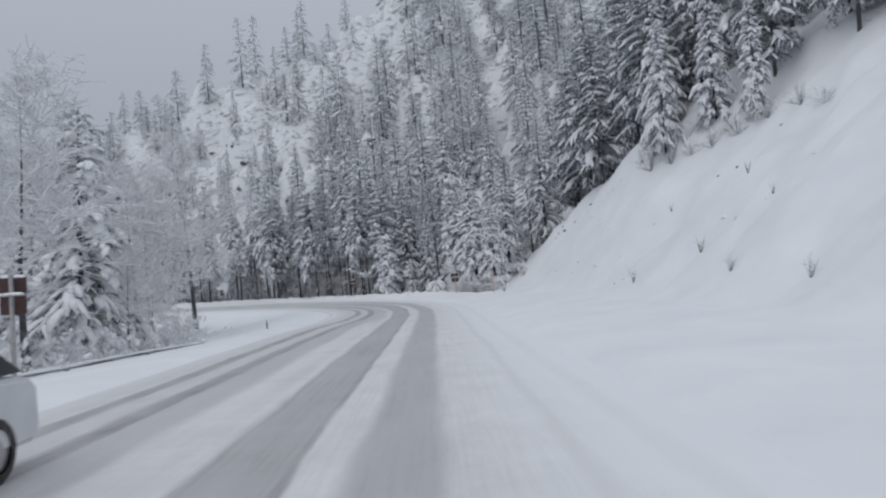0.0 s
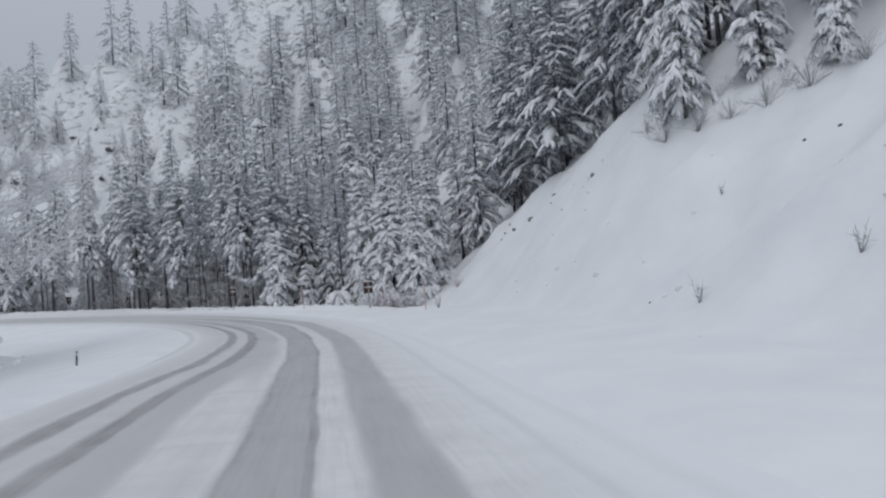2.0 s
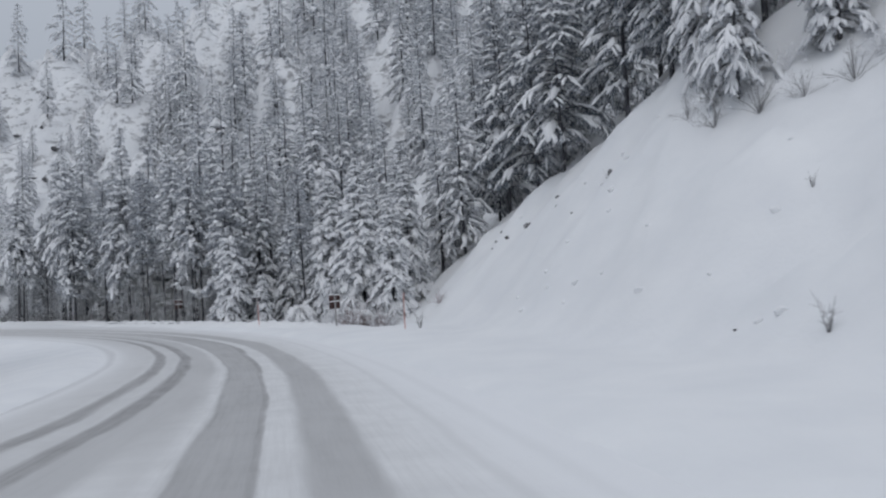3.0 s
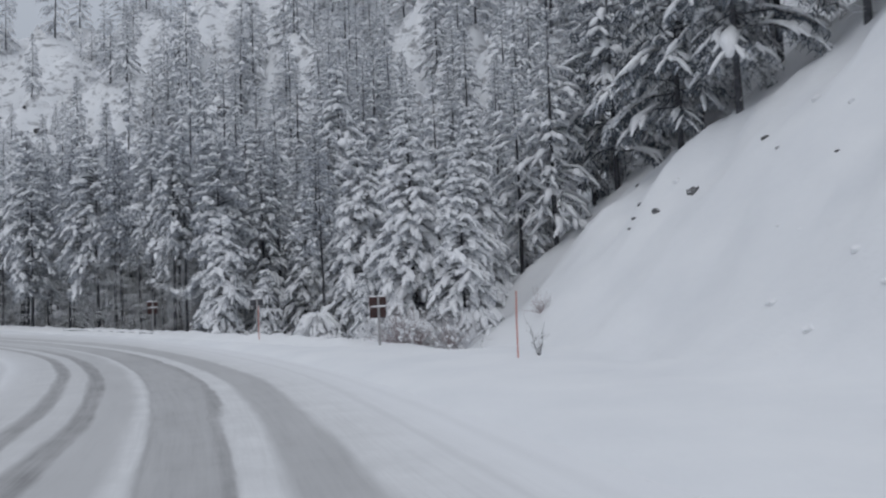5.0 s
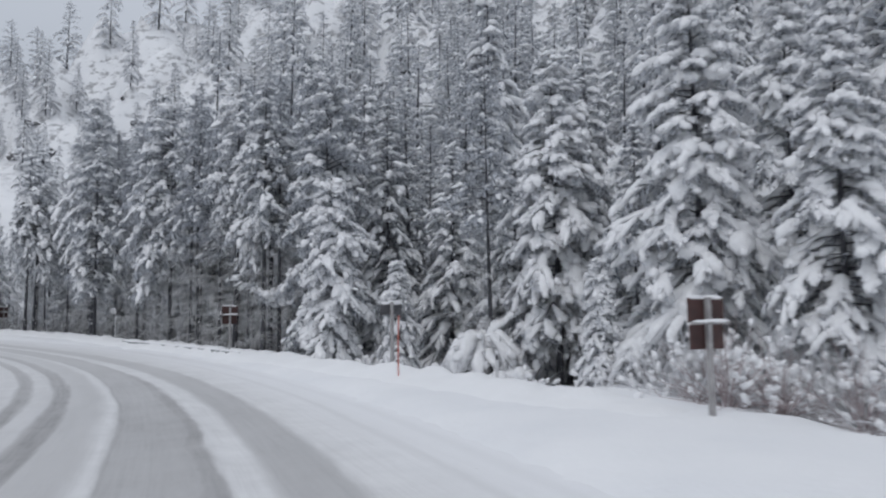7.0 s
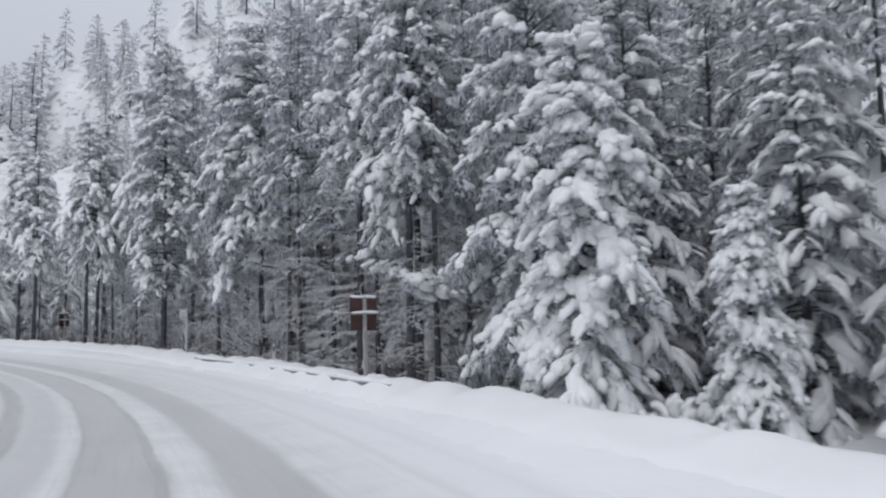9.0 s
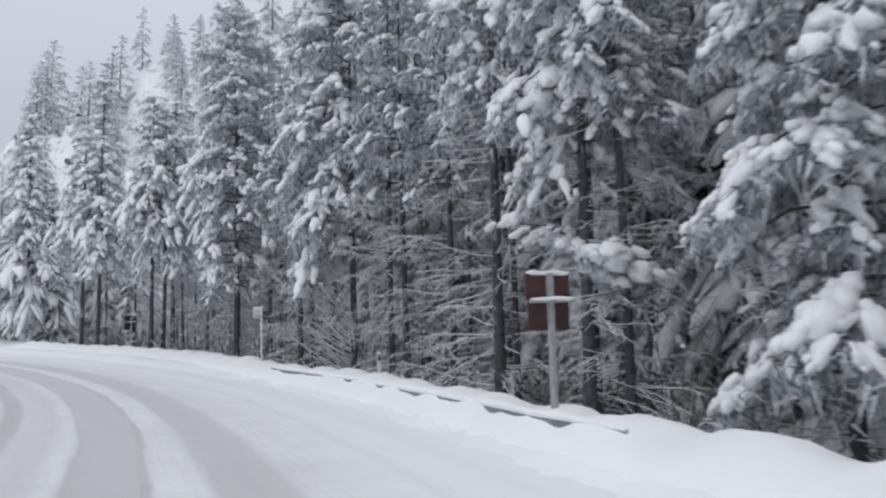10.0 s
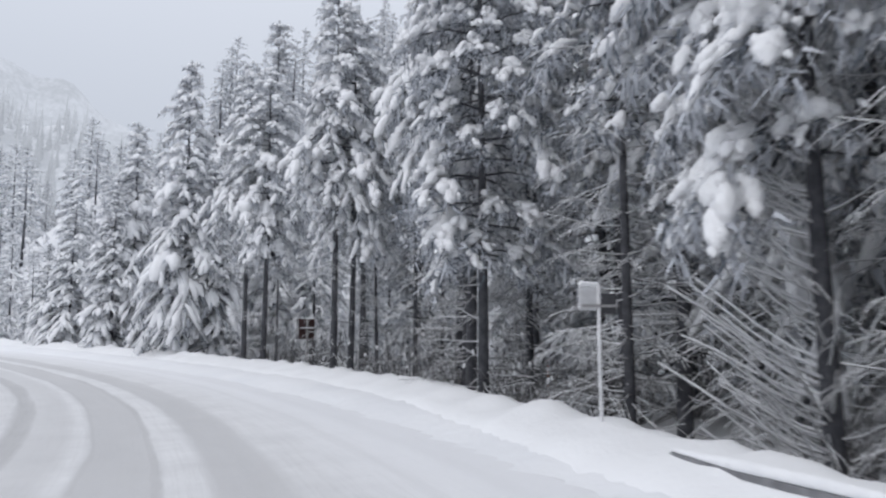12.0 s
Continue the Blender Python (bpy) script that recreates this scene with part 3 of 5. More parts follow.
def conifer(name, label, seed, h, rad, start, whorl, per, droop, rise=0.1, bare=0.2, snowy=0.95, load=1.0, fine=1, dead=0, dead_len=2.0, twigs=4, blade=14, shape=0.8, side=None, needle=None, uneven=0.25, boughs=(), ragged=0.0, clumps=2, cut=1.0, rime=1.0):
    """A snow-laden conifer at the origin: trunk, drooping boughs, needle sprays and the snow lying along them.
    bare: the share of a bough without needles; fine: 2 near the road, 1 behind, 0 far; side: the way of its heavier side;
    cut: the share of each bough that its snow covers; rime: how thick the snow lies on bare limbs."""
    rng = np.random.default_rng(seed)
    root = new(name)
    tagged(root, label, "tree", "forest trees")
    trunk, limbs, needles, snow = Soup(), Soup(), Soup(), Soup()
    zt = np.linspace(-0.9, h, 8)
    bend = rng.uniform(-1, 1, 2) * 0.012 * h
    sway = lambda z: np.stack([bend[0] * np.sin(z / h * 3), bend[1] * np.sin(z / h * 2.4 + 1)], -1)
    r0 = (0.03 + h * 0.0085) * (0.72 if name == "thin_pine" else 1.0)
    trunk.tube(np.concatenate([sway(zt), zt[:, None]], 1), np.maximum(0.02, r0 * (1 - zt / h * 0.93)), 5 if fine < 1 else 8)
    n_main, n_side, sides = ((6, 5, 6), (4, 4, 5), (3, 3, 4))[2 - fine]
    mains, kids, m_w, k_w = [], [], [], []
    cen, axs, siz = [], [], []
    z = start * h
    branches = []
    while z < h - 0.3:
        f = (z - start * h) / (h - start * h)
        r = rad * (1 - f) ** shape * min(1.0, 0.7 + f * 3) + 0.22
        k = max(3, int(round(per * (1 - 0.3 * f) + rng.uniform(-1, 1))))
        a0 = rng.uniform(0, 6.28)
        for j in range(k):
            az = a0 + j * 6.283 / k + rng.normal() * 0.3
            L = r * np.clip(1 + rng.normal() * uneven, 0.45, 1.5)
            if rng.random() < ragged:
                continue
            if side is not None:
                c = math.cos(az - side)
                if rng.random() > 0.62 + 0.5 * c:
                    continue
                L *= 0.9 + 0.3 * max(0.0, c)
            branches.append((z + rng.normal() * whorl * 0.2, az, L, rise + 0.75 * f ** 1.5 + rng.normal() * 0.08, droop * (1 - 0.25 * f) * rng.uniform(0.85, 1.2), f))
        z += whorl * rng.uniform(0.8, 1.2) * (1 - 0.5 * f)
    for zz, az, L, up_, dr, f in branches:
        o = np.array([*sway(np.array([zz]))[0], zz])
        dirh = np.array([math.cos(az), math.sin(az), 0])
        lat_ = np.array([-dirh[1], dirh[0], 0])
        at = lambda t: o + dirh * (L * t * (1 - 0.12 * t)) + np.array([0, 0, L * (up_ * t - dr * t * t)])
        if fine:
            limbs.tube([at(0.0), at(0.4), at(0.75), at(1.0)], np.array([1, 0.75, 0.5, 0.25]) * (0.012 + 0.012 * L), 3)
        t0 = bare + 0.08 + (0.96 - bare) * (1 - cut) * (1.0 if cut == 1.0 else rng.random())
        ts = np.linspace(t0, t0 + (0.96 - bare) * cut, n_main)
        lift = np.array([0, 0, 0.04 + 0.02 * L])
        w = min(load * (0.075 + 0.065 * L), 0.23 if fine == 2 else 0.26) * np.exp(rng.normal() * 0.2)
        jit = rng.normal(size=(n_main, 3)) * 0.03 * L
        if rng.random() < snowy:
            mains.append([at(t) + lift for t in ts] + jit)
            m_w.append(w)
        steps = max(2, int(round(L * (1 - bare) / 0.42)))
        for i in range(steps):
            t = bare + (1 - bare) * (i + 0.6) / steps
            cen.append(at(t))
            axs.append(at(t) - at(t - 0.12))
            siz.append(0.30 + 0.10 * L)
        # side sprays, longest in the middle of the bough
        nk = int(round(L * (1 - bare) * (3.8 if fine == 2 else 3.3 if fine else 1.25) * (1.5 - 0.5 * cut) + rng.random()))
        for q in range(nk):
            t = bare + (1 - bare) * rng.uniform(0.15, 0.95)
            sgn = 1 if (q % 2) else -1
            ang = rng.uniform(0.45, 0.95)
            ln = L * rng.uniform(0.26, 0.46) * (1.15 - 0.5 * t) + 0.1
            d = dirh * math.cos(ang) + lat_ * sgn * math.sin(ang)
            sl = up_ - 2 * dr * t
            p0 = at(t)
            lie = lambda u0, u1: np.array([p0 + d * ln * u + np.array([0, 0, ln * (sl * u * 0.8 - 0.35 * u * u)]) for u in np.linspace(u0, u1, n_side)])
            pts = lie(0.12, 1.05)
            cen.append((pts[0] + pts[-1]) / 2)
            axs.append(pts[-1] - pts[0])
            siz.append(0.2 + 0.5 * ln)
            if rng.random() < snowy:
                u0 = 0.12 + 0.93 * (1 - cut) * (1.0 if cut == 1.0 else rng.random())
                kids.append(lie(u0, u0 + 0.93 * cut) + [0, 0, 0.03])
                k_w.append(min(load * (0.06 + 0.085 * ln), 0.19 if fine == 2 else 0.2) * np.exp(rng.normal() * 0.22))
    # the leader
    tip = sway(np.array([h]))[0]
    for i in range(3):
        cen.append(np.array([*tip, h - 0.15 - 0.28 * i]))
        axs.append(np.array([0.25 * rng.normal(), 0.25 * rng.normal(), 1.0]))
        siz.append(0.24 + 0.05 * i)
    for bz, baz, bl, bs, bn, climb in boughs:
        dirh = np.array([math.cos(baz), math.sin(baz), 0])
        base = np.array([*sway(np.array([bz]))[0], bz])
        limbs.tube([base, base + dirh * bl * 0.5 + [0, 0, 0.1 + climb / 2], base + dirh * bl + [0, 0, climb - 0.05]], [0.03, 0.022, 0.01], 4)
        for _ in range(bn):
            t = rng.uniform(0.1, 1.0)
            p = base + t * dirh * bl + [0, 0, t * climb] + rng.normal(size=3) * [0.2, 0.2, 0.08]
            a = baz + rng.normal() * 0.8
            d = np.array([math.cos(a), math.sin(a), -0.3])
            ln = bs * rng.uniform(0.6, 1.3)
            kids.append(np.array([p + d * ln * u + [0, 0, -0.2 * ln * u * u] for u in np.linspace(0, 1, n_side)]))
            k_w.append(bs * rng.uniform(0.38, 0.58))
            cen.append(p - [0, 0, 0.1])
            axs.append(d)
            siz.append(bs)
    cen, axs, siz = np.array(cen), np.array(axs), np.array(siz)
    for q in range(3):
        bv, bf = blades(rng, blade, 1.0 if fine == 2 else 1.4 if fine else 2.4)
        sel = np.arange(len(cen)) % 3 == q
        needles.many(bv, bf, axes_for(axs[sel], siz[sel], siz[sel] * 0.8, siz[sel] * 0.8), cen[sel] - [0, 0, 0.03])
    for group, width, n in ((mains, m_w, n_main), (kids, k_w, n_side)):
        if not group:
            continue
        p, w = np.array(group), np.array(width)
        prof = np.array(ROUND[n])[None] * np.clip(1 + rng.normal(size=(len(p), n)) * 0.2, 0.6, 1.5)
        plumes(snow, p, w[:, None] * prof, w[:, None] * prof * rng.uniform(0.6, 0.9, (len(p), 1)), sides, rng)
        if fine == 2:
            # rounded lumps heaped along the boughs
            pv, pf = PAD_HI
            for _ in range(clumps):
                pick = rng.integers(1, n, len(p))
                c = p[np.arange(len(p)), pick] + rng.normal(size=(len(p), 3)) * (w * 0.62)[:, None] * [1, 1, 0.5] + np.stack([0 * w, 0 * w, 0.2 * w], -1)
                sz = w * rng.uniform(0.4, 0.85, len(p))
                warp = pv * (1 + rng.normal(size=(len(p), len(pv), 1)) * 0.12)
                warp[:, :, 2] = np.where(warp[:, :, 2] < 0, warp[:, :, 2] * 0.6, warp[:, :, 2])
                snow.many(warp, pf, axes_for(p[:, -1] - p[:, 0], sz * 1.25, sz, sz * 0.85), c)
    for _ in range(dead):
        zz = (0.03 + (start + 0.06) * rng.random() ** 1.2) * h
        az = rng.uniform(0, 6.28) if side is None else side + rng.normal() * 0.9
        L = dead_len * rng.uniform(0.5, 1.15)
        o = np.array([*sway(np.array([zz]))[0], zz])
        dirh = np.array([math.cos(az), math.sin(az), 0])
        up_, dr = (rng.uniform(0.1, 0.3), rng.uniform(0.3, 0.5)) if side is not None else (rng.uniform(-0.5, 0.05), rng.uniform(0.1, 0.4))
        arc = lambda t: o + dirh * L * t + np.array([0, 0, L * (up_ * t + dr * t * t - 0.35 * max(0.0, t - 0.7))])
        pts = np.array([arc(t) for t in (0, 0.25, 0.5, 0.75, 1.0)])
        limbs.tube(pts, np.array([1, 0.85, 0.7, 0.5, 0.25]) * (0.006 + 0.0032 * L), 3)
        limb_snow(snow, pts, (0.013 + 0.007 * L) if side is not None else (0.009 + 0.0045 * L) * rime)
        for _k in range(rng.integers(twigs, twigs + 4)):
            t = rng.uniform(0.3, 0.95)
            p = arc(t)
            a2 = az + rng.choice([-1, 1]) * rng.uniform(0.3, 0.9)
            d2 = np.array([math.cos(a2), math.sin(a2), 0])
            l2 = L * rng.uniform(0.15, 0.35)
            q = np.array([p, p + d2 * l2 * 0.5 - [0, 0, l2 * 0.2], p + d2 * l2 - [0, 0, l2 * 0.6]])
            limbs.tube(q, [0.006, 0.005, 0.003], 3)
            limb_snow(snow, q, 0.008)
    part("trunk", trunk.mesh("trunk", BARK), root)
    if limbs.v:
        part("branchwork", limbs.mesh("branchwork", BARK, False), root)["kind"] = "stuff"
    part("foliage", needles.mesh("foliage", needle or NEEDLE, False), root, "dark frosted needles")["kind"] = "stuff"
    part("snow_load", snow.mesh("snow_load", PAD), root, "white snow lying on the branches")["kind"] = "stuff"
    return root


def spot(s, lat):
    x, y = place(s, lat)
    return float(x), float(y)


USED = set()


def downhill(x, y):
    """The slight lean of trees and posts round the bend, down the slope towards the valley."""
    s = float(road_coords(x, y)[0][0])
    h = float(np.interp(s, S, HEAD))
    return Matrix.Rotation(-radians(float(np.interp(s, [130, 152, 400], [0, 3.0, 3.0]))), 4, Vector((-math.sin(h), math.cos(h), 0)))


def stand(proto, x, y, scale=1.0, turn=0.0, sink=0.0, wide=1.0):
    """Puts the first of a kind in place, then copies of it."""
    m = Matrix.Translation((x, y, h_at(x, y) - sink)) @ downhill(x, y) @ Matrix.LocRotScale(None, Euler((0, 0, turn)), (scale * wide, scale * wide, scale))
    if proto.name not in USED:
        USED.add(proto.name)
        proto.matrix_basis = m
        return proto
    old = proto.matrix_basis.copy()
    proto.matrix_basis = Matrix()
    made = copy_thing(proto, m)
    proto.matrix_basis = old
    return made


SPRUCE = "tall spruce weighed down by thick fresh snow"
PINE = "tall pine with bare lower limbs and snowy crown"
full = [conifer("spruce_tree", SPRUCE, 11 + i, 14.0, 1.95 + 0.12 * i, 0.06 + 0.03 * i, 0.6, 5.5, 0.6 + 0.05 * i, blade=10, load=1.3) for i in range(4)]
close = [conifer("roadside_spruce", "spruce near the road hung with clumps of fresh snow", 21 + i, 14.0, 2.2, 0.05 + 0.1 * i, 0.54, 6, 0.66, dead=16, fine=2, blade=13, load=1.35, needle=PALE_NEEDLE) for i in range(2)]
pines = [conifer("pine_tree", PINE, 31 + i, 16.0, 1.9, 0.36 + 0.08 * i, 0.6, 5.5, 0.7, rise=0.0, bare=0.25, fine=2, dead=44, dead_len=1.7, blade=13, load=1.15, shape=0.62, clumps=2, cut=0.6, needle=PALE_NEEDLE) for i in range(3)]
small = [conifer("young_spruce", "young spruce buried under thick clumps of snow", 51 + i, 7.6, 1.15, 0.05, 0.40, 6, 0.7, rise=0.0, bare=0.12, fine=2, blade=14, load=1.3, shape=0.6, clumps=3) for i in range(2)]
heavy = [conifer("snowy_pine", "pine with thick snow clumps on uneven green boughs", 61 + i, 15.0, 2.0 - 0.25 * i, 0.12 + 0.12 * i, 0.52, 6, 0.4, rise=0.1, bare=0.35, fine=2, dead=30, snowy=0.85, blade=22, load=1.05, shape=0.45, uneven=0.35, clumps=3, cut=0.55) for i in range(2)]
thin = [conifer("thin_pine", "slender shaded pine with bare snow-lined limbs", 81 + i, 15.0, 1.4, 0.46 + 0.06 * i, 0.7, 4, 0.4, bare=0.35, dead=95, dead_len=1.8, twigs=6, snowy=0.7, blade=18, load=0.8, cut=0.6, rime=0.85, needle=PALE_NEEDLE) for i in range(2)]
laden = [conifer("laden_pine", "slender pine with one low bough heaped with snow", 86, 15.0, 1.5, 0.5, 0.58, 5, 0.6, bare=0.3, fine=2, dead=34, dead_len=1.6, snowy=0.95, blade=18, load=1.1, cut=0.6, needle=PALE_NEEDLE, boughs=((4.1, 3.0, 1.65, 0.3, 16, 0.6), (3.95, -0.65, 0.75, 0.46, 16, -0.1), (3.7, -0.08, 1.4, 0.4, 12, -0.45))),
         conifer("draped_pine", "pine draped with snow above long arching bare limbs", 88, 15.0, 1.9, 0.34, 0.46, 7, 0.55, rise=0.15, bare=0.4, fine=2, dead=90, dead_len=2.1, twigs=3, snowy=1.0, blade=20, load=1.15, side=3.5, shape=0.45, clumps=3, cut=0.55, needle=PALE_NEEDLE)]
bared = [conifer("bare_limbed_pine", "pine with long sagging bare limbs lined with snow", 161, 15.0, 1.6, 0.5, 0.6, 5, 0.5, bare=0.3, fine=2, dead=90, dead_len=2.1, twigs=5, blade=16, load=1.0, cut=0.6, rime=0.95, needle=PALE_NEEDLE)]
dark = [conifer("dark_pine", "dark pine with little snow above the bank", 71 + i, 15.0, 2.5, 0.16, 0.58, 5, 0.45, rise=0.05, bare=0.25, dead=12, snowy=0.75, blade=11, load=0.85, shape=0.6, uneven=0.35, ragged=0.2, needle=DARK_NEEDLE) for i in range(3)]
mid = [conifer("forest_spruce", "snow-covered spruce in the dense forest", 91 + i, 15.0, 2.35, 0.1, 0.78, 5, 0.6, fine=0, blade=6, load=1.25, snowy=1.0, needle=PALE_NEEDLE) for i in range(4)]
inner = [conifer("forest_pine", "rimed pine in the dense forest behind the road", 141 + i, 15.0, 1.9, 0.1, 0.55, 5, 0.45, bare=0.3, blade=9, load=0.75, snowy=0.85, dead=26, dead_len=1.7, cut=0.6, needle=PALE_NEEDLE) for i in range(2)]
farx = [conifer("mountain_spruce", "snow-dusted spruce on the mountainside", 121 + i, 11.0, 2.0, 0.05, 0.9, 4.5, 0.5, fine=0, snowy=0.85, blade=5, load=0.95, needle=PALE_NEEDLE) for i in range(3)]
rng = np.random.default_rng(3)
# trees of the front row: s, lat, height of the top, kind
# where the forest begins, past the nose of the bank
BEND_TREES = [
    (155.4, 13.3, 9.6, "n0"), (158.8, 12.6, 12.6, "n0"), (159.8, 17.0, 13.2, "n0"), (159.8, 10.4, 4.0, "s1"), (167.2, 15.1, 12.0, "n1"), (173.2, 13.9, 10.4, "f1"), (170.4, 15.2, 9.6, "f2"),
    (169.3, 23.3, 17.5, "f0"), (180.4, 22.1, 23.5, "f3"), (174, 34.7, 28, "f1"), (165, 19.5, 14, "f2"), (163.5, 23.5, 16, "f0"), (170, 18.5, 14.5, "f3"),
    (176.2, 18.0, 16.0, "f2"), (163, 14.4, 9.0, "f1"), (171.2, 10.0, 4.8, "s1"), (168.7, 12.6, 12, "t1"), (166.6, 14.0, 12.5, "n1"),
]
# behind the outer guard rail
RAIL_TREES = [
    (173.4, 8.1, 8.2, "s0"), (177.7, 13.2, 13.6, "f0"), (182.7, 15, 16.2, "f3"), (177.6, 9.8, 14.5, "h0"), (182.5, 8.8, 15, "q0"), (183.3, 9.5, 14.6, "p1"), (182.2, 9.5, 15.5, "t0"),
    (186.0, 8.9, 16.8, "w0"), (195.1, 9.1, 16.5, "q1"), (188.8, 14, 23.9, "m1"), (186.8, 14, 19.4, "f2"), (197.7, 14, 24, "m2"), (191.7, 9.3, 16, "t1"), (189.3, 9.4, 15, "t0"),
    (187.4, 10.2, 15, "t1"), (192.8, 9.4, 17, "t0"), (195.3, 11.2, 17, "t1"), (199.6, 9.2, 16, "t0"), (202.0, 11.0, 17.5, "t1"), (203.6, 7.9, 17.0, "h1"), (200.0, 10.8, 19, "p0"),
    (184.6, 12.4, 16, "t1"), (190.5, 12.2, 18, "t0"), (193.8, 13.2, 17, "t1"), (198, 12.4, 17, "t0"), (179.6, 12.2, 14, "t1"), (205.5, 10.6, 17, "t0"), (185.2, 18, 18.1, "f0"),
]
# further round the bend
FAR_TREES = [
    (206.6, 9.4, 19.5, "p1"), (211.1, 12, 21, "p2"), (214.0, 8.3, 15.6, "p2"), (214.3, 9.2, 15.0, "p1"), (222.7, 8.3, 15.4, "p2"), (220.8, 8.4, 14.6, "p1"), (230.4, 8.3, 17.8, "f2"),
    (229.4, 9.5, 12.5, "f1"), (241.0, 8.4, 12.5, "f0"), (241.8, 10, 16.8, "f3"), (230.6, 14, 22.1, "f0"), (218.1, 12, 17.2, "p1"), (252.5, 8.7, 8.6, "f1"), (249.3, 9.2, 12.0, "f2"),
    (236, 10, 10.5, "f3"), (246, 11, 11, "m1"), (258, 10, 8.5, "m0"), (264, 10, 8, "m1"), (270, 11, 8, "m2"), (209.5, 11.2, 16, "t1"), (212.4, 10.8, 13, "t0"), (217.2, 12.2, 12, "t1"),
    (207.8, 12.6, 17, "t0"), (225, 11.2, 11, "t0"), (216.4, 15, 15, "t1"), (278, 10, 8, "m0"), (286, 11, 8, "m3"), (295, 10, 8, "m1"),
]
KIND = {"n": close, "m": mid, "f": full, "p": pines, "s": small, "h": heavy, "t": thin, "q": laden, "w": bared}
BASE_H = {"n": 14.0, "m": 15.0, "f": 14.0, "p": 16.0, "s": 7.6, "h": 15.0, "t": 15.0, "q": 15.0, "w": 15.0}
taken = []
for s, lat, hgt, k in BEND_TREES + RAIL_TREES + FAR_TREES:
    x, y = spot(s, lat)
    stand(KIND[k[0]][int(k[1])], x, y, (hgt - h_at(x, y)) / BASE_H[k[0]], 0.0 if k[0] == "q" else rng.uniform(0, 6.28), wide=rng.uniform(0.92, 1.1) * (14 / max(hgt, 9)) ** 0.3 * (0.85 if k[0] in "sh" else 1.0))
    taken.append((x, y))


def free(x, y, gap):
    return all((x - a) ** 2 + (y - b) ** 2 > gap * gap for a, b in taken)


# the dense forest behind the front row
count = 0
for _try in range(4000):
    if count >= 145:
        break
    s, lat = rng.uniform(152, 285), 12.5 + 50 * rng.random() ** 1.25
    if s < 163 and lat < 20:
        continue
    x, y = spot(s, lat)
    if not free(x, y, 2.3):
        continue
    taken.append((x, y))
    stand(inner[count % 2] if 174 < s < 226 and lat < 21 else mid[count % 4], x, y, rng.uniform(0.75, 1.2) * (0.66 if s > 205 and (lat < 24 or s > 240) else 1.0), rng.uniform(0, 6.28), wide=rng.uniform(0.85, 1.15))
    count += 1
for s, lat in ((178, 14.5), (181, 15.5), (184, 13.6), (187, 15), (190, 14), (193, 16), (185.5, 17), (179, 18), (189, 18.5), (175, 16), (196.5, 15.5), (199, 17), (182.5, 19.5), (203, 16), (206, 14), (208, 16.5), (210.5, 14.5), (213, 16.5), (204.5, 18.5), (216.5, 14), (219, 16.5)):
    x, y = spot(s, lat)
    taken.append((x, y))
    stand(inner[int(s) % 2], x, y, rng.uniform(0.8, 1.1), rng.uniform(0, 6.28))
# trees up the mountainside: close-set towards the bank, scattered on the open rocky shoulder
for x, y, hgt in ((-114, 150, 12), (-104, 157, 6), (-93.8, 160.5, 16.9), (-81.4, 156.5, 20), (-85.2, 175.6, 20), (-76, 168, 17), (-66, 166, 18), (-69, 170, 17), (-44.3, 130, 25), (-46, 132, 19), (-32.4, 128.3, 19), (-35, 131, 17), (-51, 137.5, 13), (-28.5, 145.6, 17), (-24, 147, 18), (-34.5, 109, 8), (-12, 106, 14)):
    taken.append((x, y))
    stand(farx[int(hgt) % 3], x, y, hgt / 11.0, rng.uniform(0, 6.28), 0.3, 0.85)
count = 0
for _try in range(3000):
    if count >= 95:
        break
    x, y = rng.uniform(-35, 45), rng.uniform(85, 170)
    if h_at(x, y) < 14 or not free(x, y, 2.4):
        continue
    taken.append((x, y))
    stand(farx[count % 3], x, y, rng.uniform(1.0, 1.7), rng.uniform(0, 6.28), 0.3, rng.uniform(1.0, 1.3))
    count += 1
count = 0
for _try in range(9000):
    if count >= 220:
        break
    x, y = rng.uniform(-150, 90), rng.uniform(70, 290)
    z = h_at(x, y)
    open_ = math.sin(x * 0.09 + 1.2 * math.sin(y * 0.05)) + rng.normal() * 0.5
    if z < 12 or (x < -40 and open_ < 0.35) or (x >= -40 and open_ < -0.8) or not free(x, y, 2.6):
        continue
    taken.append((x, y))
    stand(farx[count % 3], x, y, rng.uniform(0.7, 1.5), rng.uniform(0, 6.28), 0.3, rng.uniform(1.1, 1.5))
    count += 1
count = 0
for _try in range(2000):
    if count >= 60:
        break
    x, y = rng.uniform(-200, -105), rng.uniform(95, 175)
    if h_at(x, y) < 3 or not free(x, y, 3.0):
        continue
    taken.append((x, y))
    stand(farx[count % 3], x, y, rng.uniform(0.9, 1.6), rng.uniform(0, 6.28), 0.3, rng.uniform(1.0, 1.3))
    count += 1
